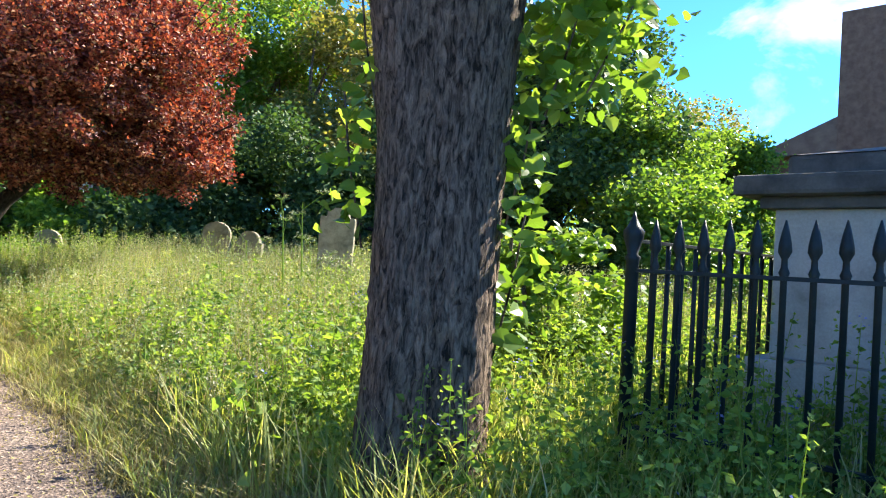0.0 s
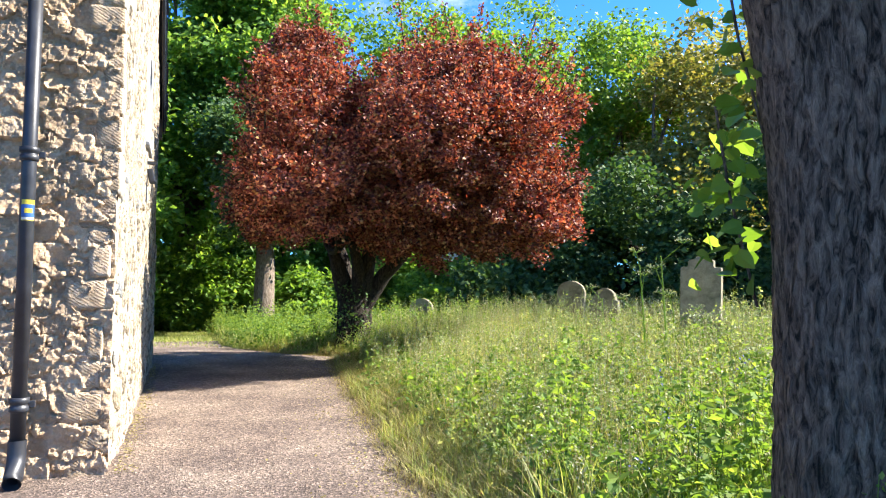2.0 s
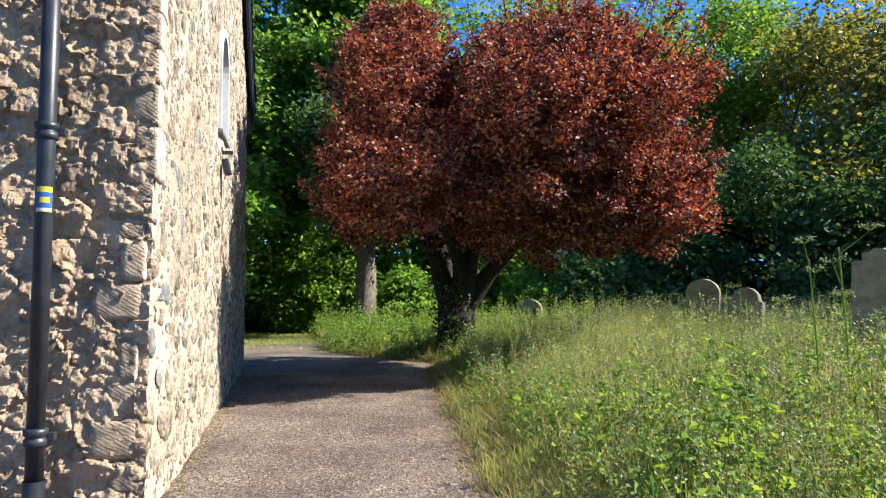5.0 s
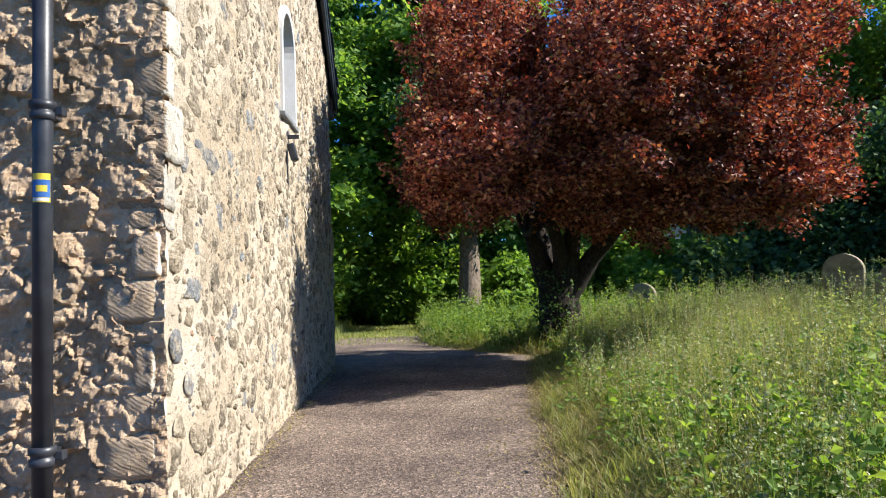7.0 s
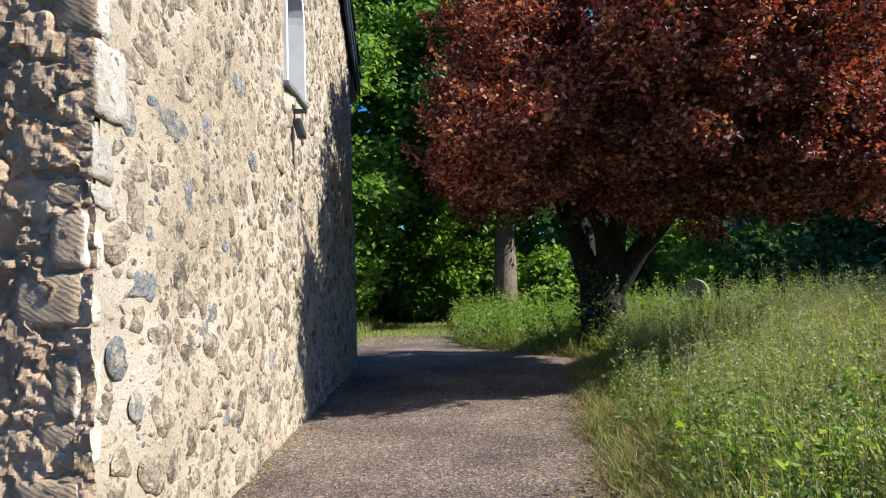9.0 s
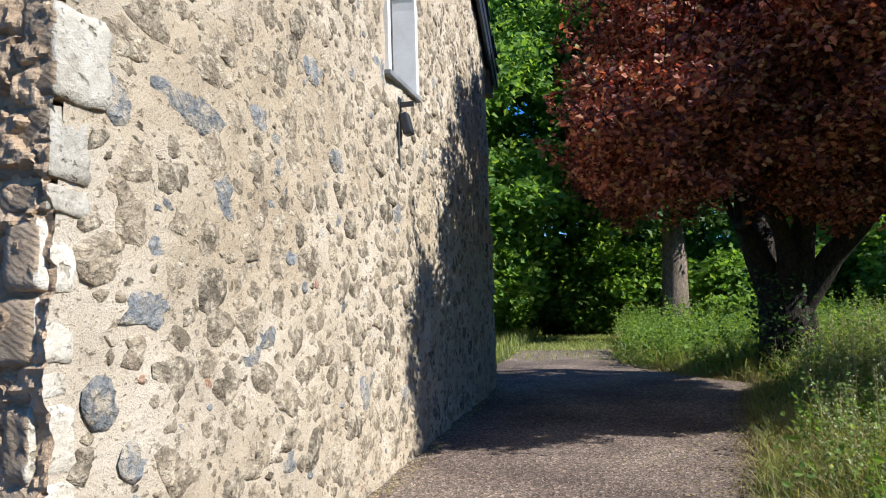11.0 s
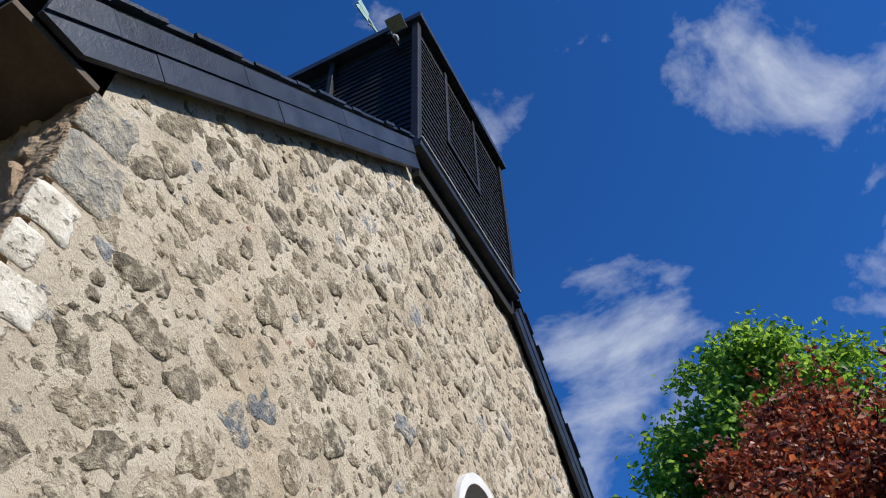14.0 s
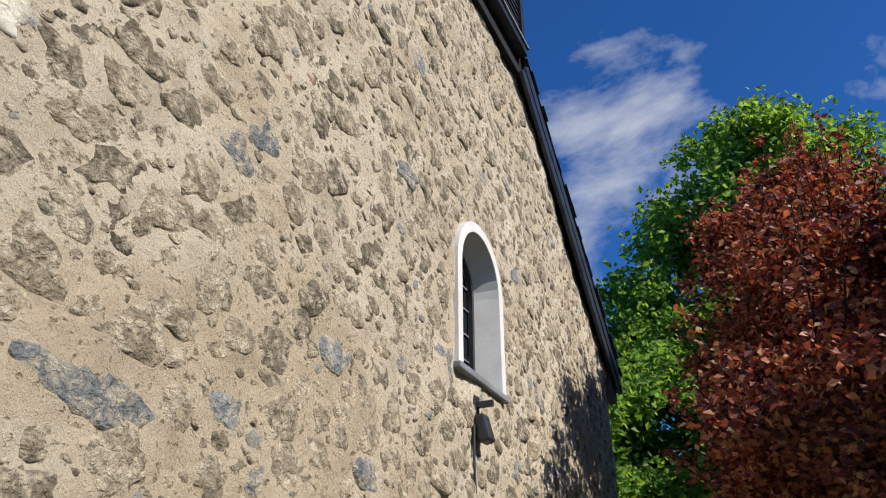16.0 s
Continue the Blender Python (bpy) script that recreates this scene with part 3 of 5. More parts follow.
def barge(name, x0, z0, x1, z1, depth, foot_x):
    """Slate-hung bargeboard along the gable's edge, plumb cut at the eaves, with its slips as parts."""
    ob = base(name, x0, ROOF_Y - 0.06, z0, "dark blue slate-hung bargeboard with lapped joints", "bargeboard", kind="structure")
    L = math.hypot(x1 - x0, z1 - z0)
    ux, uz = (x1 - x0) / L, (z1 - z0) / L
    nx, nz = (-uz, ux) if ux > 0 else (uz, -ux)
    side = 1 if foot_x > x0 else -1
    rng = np.random.default_rng(11)

    def strip(a, b, lo, hi):
        pts = [(u * ux + w * depth * nx, u * uz + w * depth * nz) for u, w in ((a, lo), (b, lo), (b, hi), (a, hi))]
        return cut(cut(pts, side, 0, side * (foot_x - x0)), 0, -1, z0 - FOOT_Z)

    FOOT_Z = 5.26
    for row, (lo, hi, proud) in enumerate(((0.0, 0.47, 0.02), (0.45, 0.86, 0.008))):
        s = 0.0
        while s < L - 0.02:
            e = min(L, s + 1.2 + rng.uniform(-0.3, 0.3) + (0.5 if s == 0 and row else 0))
            pts = strip(s + 0.003, e - 0.003 if e < L else e + 0.35, lo, hi + rng.uniform(-0.01, 0.01))
            if len(pts) > 2:
                part("slate", prism(pts, 0.03 - proud, 0.075 - proud + rng.uniform(-0.004, 0.004)), M["slate"], ob)
            s = e
    pts = strip(0.0, L + 0.3, 0.84, 0.96)
    part("fillet", prism(pts, -0.06, 0.042), M["mortar"], ob, "pale mortar fillet under the verge slates")
    s = -0.1
    while s < L + 0.3:
        e = s + rng.uniform(0.16, 0.3)
        lift = rng.uniform(-0.004, 0.004)
        pts = strip(s, e + 0.03, 0.94 + lift, 1.0 + lift + rng.uniform(0, 0.02))
        if len(pts) > 2:
            part("verge_slate", prism(pts, -0.2, 0.09 + rng.uniform(-0.012, 0.025)), M["slate"], ob)
        s = e
    return ob


BARGE = 0.4
barge_near = barge("bargeboard", -11.33, 8.4, -7.3, 4.76, BARGE, -7.6)
barge_far = barge("bargeboard", -13.97, 8.4, -18.0, 4.76, BARGE, -17.7)
part("closing_board", boxed(-17.6, WALL_Y - 0.05, 5.1, -17.32, ROOF_Y - 0.06, 5.5), M["soffit"], roof_s)
part("soffit", boxed(-8.02, SIDE_END, 5.22, -7.5, ROOF_Y - 0.07, 5.26), M["soffit"], roof_n)
gut = bmesh.new()
for i in range(9):
    a = math.pi + math.pi * i / 8
    for y in (SIDE_END, ROOF_Y - 0.1):
        gut.verts.new((-7.38 + 0.075 * math.cos(a), y, 5.3 + 0.075 * math.sin(a)))
gut.verts.ensure_lookup_table()
for i in range(8):
    gut.faces.new([gut.verts[k] for k in (2 * i, 2 * i + 1, 2 * i + 3, 2 * i + 2)])
bmesh.ops.solidify(gut, geom=gut.faces[:], thickness=0.006)
part("gutter", gut, M["pipe"], roof_n, "black half-round gutter")

# Window: white rendered surround, deep reveal, dark leaded lights.
window_1 = base("window_1", WIN_X, WALL_Y, WIN_SILL, "round-headed church window with white painted deep reveal", "window", kind="structure")


def loop_between(a, b, ya, yb, closed=False):
    """A band of faces between two outlines of equal count."""
    bm = bmesh.new()
    A = [bm.verts.new((x - WIN_X, ya - WALL_Y, z - WIN_SILL)) for x, z in a]
    B = [bm.verts.new((x - WIN_X, yb - WALL_Y, z - WIN_SILL)) for x, z in b]
    n = len(A)
    for i in range(n if closed else n - 1):
        j = (i + 1) % n
        f = bm.faces.new((A[i], A[j], B[j], B[i]))
    bmesh.ops.recalc_face_normals(bm, faces=bm.faces)
    return bm


out_o, in_o = arch(WIN_HALF + 0.09, WIN_SILL, WIN_SPRING), arch(WIN_HALF, WIN_SILL, WIN_SPRING)
band = loop_between(out_o, in_o, WALL_Y + 0.035, WALL_Y + 0.035)
bmesh.ops.solidify(band, geom=band.faces[:], thickness=0.07)
part("surround", band, M["white"], window_1)
rev = loop_between(arch(WIN_HALF - 0.003, WIN_SILL, WIN_SPRING), arch(WIN_HALF - 0.06, WIN_SILL + 0.06, WIN_SPRING), WALL_Y + 0.03, WALL_Y - 0.27)
bmesh.ops.solidify(rev, geom=rev.faces[:], thickness=-0.02)
part("reveal", rev, M["white"], window_1)
part("sill", boxed(-WIN_HALF - 0.11, -0.4, -0.055, WIN_HALF + 0.11, 0.06, 0.0, bevel=0.012), M["lead"], window_1, "grey stone sill, stained")
fr = loop_between(arch(WIN_HALF - 0.05, WIN_SILL + 0.02, WIN_SPRING), arch(WIN_HALF - 0.09, WIN_SILL + 0.06, WIN_SPRING), WALL_Y - 0.24, WALL_Y - 0.24, True)
bmesh.ops.solidify(fr, geom=fr.faces[:], thickness=0.04)
part("window_frame", fr, M["pipe"], window_1)
gl = Nodes("dark_leaded_glass")
M["glass"] = gl.done((0.015, 0.017, 0.02), 0.12, spec=0.6)
pane = bmesh.new()
pane.faces.new([pane.verts.new((x - WIN_X, -0.26, z - WIN_SILL)) for x, z in arch(WIN_HALF - 0.07, WIN_SILL + 0.03, WIN_SPRING)])
part("pane", pane, M["glass"], window_1)
for x in (-0.14, 0.0, 0.14):
    part("glazing_bar", boxed(x - 0.008, -0.255, 0.05, x + 0.008, -0.24, WIN_SPRING - WIN_SILL + 0.22), M["lead"], window_1)
for z in (0.3, 0.55, 0.8, 1.02):
    part("glazing_bar", boxed(-0.33, -0.256, z, 0.33, -0.242, z + 0.014), M["lead"], window_1)

# Wall lamp under the sill.
lamp = base("wall_floodlight", -12.5, WALL_Y, 3.45, "small dark metal floodlight on a bracket below the sill", "floodlight")
part("arm", boxed(-0.02, 0.0, 0.2, 0.02, 0.16, 0.25, bevel=0.006), M["pipe"], lamp)
part("bracket", boxed(-0.05, 0.0, 0.1, 0.05, 0.02, 0.3, bevel=0.004), M["pipe"], lamp)
hd = boxed(-0.07, 0.04, -0.08, 0.07, 0.13, 0.14, bevel=0.02)
bmesh.ops.rotate(hd, verts=hd.verts, cent=(0, 0.1, 0), matrix=Matrix.Rotation(radians(14), 3, "X"))
part("head", hd, M["pipe"], lamp)
part("cable", tubes([[((-12.43, WALL_Y + 0.02, 3.5), 0.012), ((-12.42, WALL_Y + 0.02, 3.2), 0.012), ((-12.44, WALL_Y + 0.02, 2.9), 0.012)]], 6), M["pipe"], lamp).matrix_parent_inverse = lamp.matrix_world.inverted()

# ---- bell turret ----
TX0, TX1, TY0, TY1, TZ0, TZ1 = -11.3, -14.15, -0.1, -3.0, 8.78, 11.75
turret = base("bell_turret", -12.72, -1.5, TZ0, "black weatherboarded and louvred bell turret on the roof", "bell turret")


def tpart(name, x0, y0, z0, x1, y1, z1, mat, bevel=0.0, label=""):
    return part(name, boxed(x0 + 12.72, y0 + 1.5, z0 - TZ0, x1 + 12.72, y1 + 1.5, z1 - TZ0, bevel=bevel), mat, turret, label)


tpart("core", TX1 + 0.08, TY1, TZ0 - 0.4, TX0 - 0.08, TY0 - 0.03, TZ1, M["dark"])


def slat_mesh(L):
    bm = bmesh.new()
    prof = [(-0.004, 0.06), (0.004, 0.062), (0.024, -0.054), (0.006, -0.057)]
    a = [bm.verts.new((-L / 2, y, z)) for y, z in prof]
    b = [bm.verts.new((L / 2, y, z)) for y, z in prof]
    bm.faces.new(a)
    bm.faces.new(b[::-1])
    for i in range(4):
        j = (i + 1) % 4
        bm.faces.new((a[j], a[i], b[i], b[j]))
    bmesh.ops.recalc_face_normals(bm, faces=bm.faces)
    me = bpy.data.meshes.new("slat")
    bm.to_mesh(me)
    bm.free()
    me.materials.append(M["boards"])
    return me


front_slat, side_slat = slat_mesh(TX0 - TX1 - 0.16), slat_mesh(TY0 - TY1 - 0.1)
for k in range(25):
    z = 0.06 + 0.112 * k
    s = part("slat", front_slat, None, turret)
    s.location = (0, TY0 - 0.03 + 1.5, z)
    for sx, ang in ((TX0 - 0.08, -90), (TX1 + 0.08, 90)):
        s = part("slat", side_slat, None, turret)
        s.matrix_local = Matrix.Translation((sx + 12.72, (TY0 + TY1) / 2 + 1.5, z)) @ Matrix.Rotation(radians(ang), 4, "Z")
for x in (TX0 - 0.06, TX1 - 0.04):
    tpart("corner_post", x, TY0 - 0.08, TZ0 - 0.05, x + 0.1, TY0 + 0.02, TZ1, M["boards"], 0.008)
for x in (-12.15, -13.1):
    tpart("panel_post", x - 0.035, TY0 - 0.06, TZ0 + 1.15, x + 0.035, TY0 + 0.015, TZ1 - 0.1, M["boards"], 0.006)
tpart("panel_rail", -13.13, TY0 - 0.06, TZ0 + 1.12, -12.12, TY0 + 0.014, TZ0 + 1.19, M["boards"], 0.006)
tpart("side_post", TX0 - 0.06, -1.55, TZ0 - 0.05, TX0 + 0.02, -1.47, TZ1, M["boards"], 0.006)
tpart("flashing", TX1 + 0.16, TY0 - 0.3, TZ0 - 0.16, TX0 + 0.12, TY0 + 0.1, TZ0 - 0.02, M["slate"], 0.01, "dark lead apron under the turret")
tpart("flashing_edge", TX1 + 0.15, TY0 + 0.095, TZ0 - 0.05, TX0 + 0.13, TY0 + 0.125, TZ0 - 0.012, M["lead"], 0.004)
capm = bmesh.new()
o, z = 0.09, TZ1 - TZ0
lowv = [capm.verts.new((sx * (1.425 + o), sy, z)) for sx, sy in ((-1, TY1 + 1.5 - o), (1, TY1 + 1.5 - o), (1, TY0 + 1.5 + o), (-1, TY0 + 1.5 + o))]
topv = [capm.verts.new((v.co.x, v.co.y, z + 0.12)) for v in lowv]
tip = capm.verts.new((0, 0.0, z + 1.3))
capm.faces.new(lowv[::-1])
for i in range(4):
    j = (i + 1) % 4
    capm.faces.new((lowv[i], lowv[j], topv[j], topv[i]))
    capm.faces.new((topv[i], topv[j], tip))
bmesh.ops.recalc_face_normals(capm, faces=capm.faces)
part("roof", capm, M["slate"], turret, "low slate cap with overhanging eaves")
vane = base("weather_vane", -12.72, -1.5, TZ1 + 1.25, "verdigris green metal weather vane", "weather vane")
M["verdigris"] = mottled("verdigris_copper", [(0.3, (0.2, 0.32, 0.27)), (0.7, (0.42, 0.55, 0.48))], 8, 60, 0.6, 0.2, 0.003, vary=0)
part("rod", lathe([(0.03, 0.0), (0.025, 2.0), (0.05, 2.02), (0.05, 2.1), (0.01, 2.3)], 8), M["verdigris"], vane)
part("arrow", boxed(-0.5, -0.015, 1.5, 1.05, 0.015, 1.56), M["verdigris"], vane)
part("tail", prism([(0.7, 1.38), (1.1, 1.3), (1.0, 1.53), (1.1, 1.75), (0.7, 1.68)], -0.01, 0.01), M["verdigris"], vane)
part("scroll", tubes([[((0.3 * math.cos(a) + 0.35, 0, 1.35 + 0.16 * math.sin(a)), 0.018) for a in np.linspace(0, 5, 12)]], 6), M["verdigris"], vane)
flood = base("floodlight", TX0 + 0.06, TY0 - 0.33, TZ1 - 0.3, "square grey floodlight with a grid lens on the turret corner", "floodlight")
part("bracket", boxed(-0.1, -0.03, -0.1, 0.16, 0.03, -0.04, bevel=0.005), M["pipe"], flood)
part("knuckle", lathe([(0.05, -0.06), (0.06, 0.0), (0.05, 0.08)], 10), M["lead"], flood)
fh = boxed(-0.2, -0.05, -0.17, 0.2, 0.05, 0.17, bevel=0.012)
fm = Matrix.Translation((0.16, 0.1, 0.1)) @ Matrix.Rotation(radians(-60), 4, "Z") @ Matrix.Rotation(radians(-55), 4, "X") @ Matrix.Rotation(radians(28), 4, "Y") @ Matrix.Scale(0.62, 4)
bmesh.ops.transform(fh, matrix=fm, verts=fh.verts)
fhead = part("head", fh, M["lead"], flood)
M["lens"] = Nodes("amber_lens_grid").done((0.35, 0.26, 0.1), 0.3)
for i in range(5):
    for j in range(4):
        q = boxed(-0.165 + i * 0.07, 0.05, -0.135 + j * 0.07, -0.115 + i * 0.07, 0.056, -0.085 + j * 0.07)
        bmesh.ops.transform(q, matrix=fm, verts=q.verts)
        part("lens", q, M["lens"], fhead)

# ---- downpipe ----
PIPE_X, PIPE_Y, PIPE_R = CORNER_X + 0.17, -0.91, 0.06
pipe = base("downpipe", PIPE_X, PIPE_Y, 0.0, "black round rainwater downpipe with collars on the side wall", "downpipe")
part("pipe", lathe([(PIPE_R, 0.3), (PIPE_R, 5.26)], 24), M["pipe"], pipe)
for z in (0.72, 2.86, 4.9):
    part("collar", lathe([(PIPE_R + 0.002, z - 0.07), (PIPE_R + 0.016, z - 0.06), (PIPE_R + 0.016, z - 0.02), (PIPE_R + 0.006, z - 0.015), (PIPE_R + 0.006, z + 0.0), (PIPE_R + 0.02, z + 0.01), (PIPE_R + 0.02, z + 0.05), (PIPE_R + 0.002, z + 0.055)], 24), M["pipe"], pipe)
    part("ear", boxed(-0.2, -0.03, z - 0.03, -0.05, 0.03, z + 0.02, bevel=0.005), M["pipe"], pipe)
    part("ear", boxed(-0.07, 0.07, z - 0.035, 0.0, 0.12, z + 0.02, bevel=0.006), M["pipe"], pipe)
M["sticker"] = mottled("blue_yellow_sticker", [(0.4, (0.7, 0.55, 0.05)), (0.6, (0.78, 0.62, 0.08))], 3, 60, 0.4, 0.05, 0.001, vary=0)
M["sticker_blue"] = mottled("blue_print", [(0.4, (0.04, 0.12, 0.35)), (0.6, (0.06, 0.16, 0.42))], 3, 60, 0.4, 0.05, 0.001, vary=0)


def patch(name, r, a0, a1, z0, z1, mat, label=""):
    bm = bmesh.new()
    pts = [(r * math.cos(radians(a)), r * math.sin(radians(a))) for a in np.linspace(a0, a1, 9)]
    lo = [bm.verts.new((x, y, z0)) for x, y in pts]
    hi = [bm.verts.new((x, y, z1)) for x, y in pts]
    for i in range(8):
        bm.faces.new((lo[i], lo[i + 1], hi[i + 1], hi[i]))
    return part(name, bm, M[mat], pipe, label)


patch("sticker", PIPE_R + 0.002, -35, 70, 2.27, 2.45, "sticker", "yellow and blue sticker")
patch("sticker_print", PIPE_R + 0.003, -35, 68, 2.3, 2.41, "sticker_blue")
patch("sticker_print", PIPE_R + 0.0038, -10, 50, 2.335, 2.375, "sticker")
patch("sticker_print", PIPE_R + 0.0036, -30, 60, 2.278, 2.296, "white")
part("shoe", tubes([[((0, 0, 0.42), PIPE_R + 0.012), ((0, 0, 0.3), PIPE_R + 0.012), ((0.03, 0, 0.22), PIPE_R + 0.012), ((0.12, 0, 0.12), PIPE_R + 0.014), ((0.17, 0, 0.09), PIPE_R + 0.014)]], 20), M["pipe"], pipe)


# ---- stones of the church walls ----
def stone_mesh(rng, name, mat, rough, dome, sides=16):
    """One rubble stone, about 1 across, lying in the x-z plane and facing +y: a worn outline, a rolled edge and an uneven face."""
    ang = np.linspace(0, 2 * np.pi, sides, endpoint=False) + rng.uniform(-0.08, 0.08, sides)
    r = np.full(sides, 0.5)
    for k in (2, 3, 4, 5):
        r += 0.5 * rough * rng.normal() / k ** 0.6 * np.cos(k * ang + rng.uniform(0, 6.3))
    r = np.clip(r + rng.normal(size=sides) * 0.018, 0.24, 0.8)
    tx, tz_ = rng.normal(size=2) * 0.35 * dome
    V = []
    for k, d in ((1.08, -0.5), (1.0, 0.1 * dome), (0.84, 0.7 * dome), (0.46, 0.95 * dome)):
        jit = 1 + rng.normal(size=sides) * 0.035
        x, z = r * k * jit * np.cos(ang), r * k * jit * np.sin(ang)
        y = np.full(sides, d) + (rng.normal(size=sides) * 0.13 * dome + tx * x * 2 + tz_ * z * 2 if k < 0.99 else 0)
        V.append(np.stack([x, y, z], 1))
    V.append(np.array([[rng.normal() * 0.05, dome * rng.uniform(0.8, 1.15), rng.normal() * 0.05]]))
    V = np.concatenate(V)
    i = np.arange(sides)
    j = (i + 1) % sides
    q = np.concatenate([np.stack([j + s * sides, i + s * sides, i + (s + 1) * sides, j + (s + 1) * sides], 1) for s in (0, 1, 2)])
    t = np.stack([j + 3 * sides, i + 3 * sides, np.full(sides, 4 * sides)], 1)
    me = arrays(V, t, q, smooth=True, name=name)
    me.materials.append(M[mat])
    return me, V, t, q


def scatter(rng, u0, u1, v0, v1, tries, rmin, rmax, ok, gap=1.0, aspect=1.5, skew=2.4):
    """Stones packed by trial, large before small: rows of u, v, radius."""
    cell, grid, out = 0.5, {}, []
    rs = np.sort(rmin + (rmax - rmin) * rng.random(tries) ** skew)[::-1]
    for r in rs:
        u, v = rng.uniform(u0, u1), rng.uniform(v0, v1)
        if not ok(u, v, r):
            continue
        ci, cj = int(u // cell), int(v // cell)
        near = (p for a in (-1, 0, 1) for c in (-1, 0, 1) for p in grid.get((ci + a, cj + c), ()))
        if all(((u - p[0]) / aspect) ** 2 + (v - p[1]) ** 2 > (gap * (r + p[2])) ** 2 for p in near):
            grid.setdefault((ci, cj), []).append((u, v, r))
            out.append((u, v, r))
    return out


rng = np.random.default_rng(404)
kinds = [("stone", 22, 0.2, 0.5), ("stone_blue", 6, 0.2, 0.4), ("stone_red", 2, 0.15, 0.4), ("quoin", 3, 0.16, 0.4)]
bank = {k: [stone_mesh(rng, "stone", k, rg, dm, int(rng.integers(12, 16))) for _ in range(n)] for k, n, rg, dm in kinds}


def fits(x, z, r):
    return z < roof_line(x) - 0.12 - r and not in_window(x, z, 0.12 + r) and x < CORNER_X - 0.17 - 0.12 * (math.sin(z * 9) > 0.2) - r * 1.4


gable_stones = scatter(rng, FAR_X + 0.1, CORNER_X - 0.2, 0.02, 9.6, 20000, 0.02, 0.118, fits, 0.92, 1.4, 3.0)
gable_stones = [s for s in gable_stones if abs(s[0] + 8.93) > 0.42 or abs(s[1] - 2.74) > 0.18] + [(-8.93, 2.74, 0.115)]
gable_stones.sort(key=lambda s: abs(s[0] + 9.3) * 0.9 + abs(s[1] - 2.9) * 0.8)
rest = {}
for n_, (x, z, r) in enumerate(gable_stones):
    pick = rng.random()
    kind = "stone" if pick < 0.86 else "stone_blue" if pick < 0.94 else "stone_red" if pick < 0.952 and r < 0.05 else "quoin" if r < 0.05 and pick > 0.975 else "stone"
    if (x, z) == (-8.93, 2.74):
        kind = "stone_blue"      # the long slate near the corner
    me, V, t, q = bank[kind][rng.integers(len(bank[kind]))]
    sx, sz = r * 2 * rng.uniform(1.1, 1.65), r * 2 * rng.uniform(0.88, 1.12)
    if (x, z) == (-8.93, 2.74):
        sx, sz = 0.6, 0.2
    deep = 0.014 + 0.34 * r * rng.uniform(0.05, 0.9)
    m = Matrix.Translation((x, WALL_Y + float(lumps(x, z, 4) * calm(x) - setback(x, z)) - 0.006, z)) @ Matrix.Rotation(rng.normal() * 0.4, 4, "Y") @ Matrix.Diagonal((sx, deep, sz, 1))
    if n_ < 300:
        o = part("stone", me, None, wall_west)
        o.matrix_local = m
    else:
        A = np.array(m)
        rest.setdefault(kind, []).append((V @ A[:3, :3].T + A[:3, 3], t, q))


def joined(pieces):
    V, T, Q, off = [], [], [], 0
    for v, t, q in pieces:
        V.append(v)
        T.append(t + off)
        Q.append(q + off)
        off += len(v)
    return arrays(np.concatenate(V), np.concatenate(T), np.concatenate(Q), smooth=True)


for kind, pieces in rest.items():
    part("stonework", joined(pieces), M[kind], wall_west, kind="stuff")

# Side wall: big broken rubble standing well out of deep joints, each stone its own craggy patch.
def lattice(rng, u, v, size):
    """Smooth random values over a plane, one knot every size metres."""
    a, c = (u - u.min()) / size, (v - v.min()) / size
    g = rng.normal(size=(int(a.max()) + 2, int(c.max()) + 2))
    i, j = a.astype(int), c.astype(int)
    f, h = a - i, c - j
    f, h = f * f * (3 - 2 * f), h * h * (3 - 2 * h)
    return (g[i, j] * (1 - f) + g[i + 1, j] * f) * (1 - h) + (g[i, j + 1] * (1 - f) + g[i + 1, j + 1] * f) * h


seeds = np.array(scatter(rng, -2.0, -0.15, -0.05, 5.4, 5000, 0.035, 0.135, lambda y, z, r: True, 0.9, 1.5))
U, W = np.meshgrid(np.arange(-2.0, WALL_Y - 0.01, 0.014), np.arange(-0.12, 5.36, 0.014), indexing="ij")
wu = U + 0.03 * lattice(rng, U, W, 0.09) + 0.012 * lattice(rng, U, W, 0.035)
ww = W + 0.022 * lattice(rng, U, W, 0.08) + 0.01 * lattice(rng, U, W, 0.03)
best, second, label = np.full(U.shape, 9.0), np.full(U.shape, 9.0), np.zeros(U.shape, int)
for k, (su, sv, sr) in enumerate(seeds):
    d = np.hypot((wu - su) / 1.5, ww - sv) - 0.75 * sr
    closer = d < best
    second = np.where(closer, best, np.minimum(second, d))
    label = np.where(closer, k, label)
    best = np.where(closer, d, best)
gap = np.clip((second - best) / 0.032, 0, 1)
out = rng.uniform(0.012, 0.05, len(seeds))[label]
tilt_u, tilt_v = rng.normal(size=len(seeds)) * 0.14, rng.normal(size=len(seeds)) * 0.2
H = gap ** 0.7 * (out + tilt_u[label] * (wu - seeds[label, 0]) + tilt_v[label] * (ww - seeds[label, 1]))
H += 0.008 * lattice(rng, U, W, 0.12) + 0.008 * lattice(rng, U, W, 0.05) * (0.4 + gap) + 0.006 * lattice(rng, U, W, 0.02)
P = np.stack([CORNER_X - 0.042 + H * 0.78, U, W], -1).reshape(-1, 3)
n_, m_ = U.shape
cell = (np.arange(n_ - 1)[:, None] * m_ + np.arange(m_ - 1)[None]).ravel()
quads = np.stack([cell, cell + m_, cell + m_ + 1, cell + 1], 1)
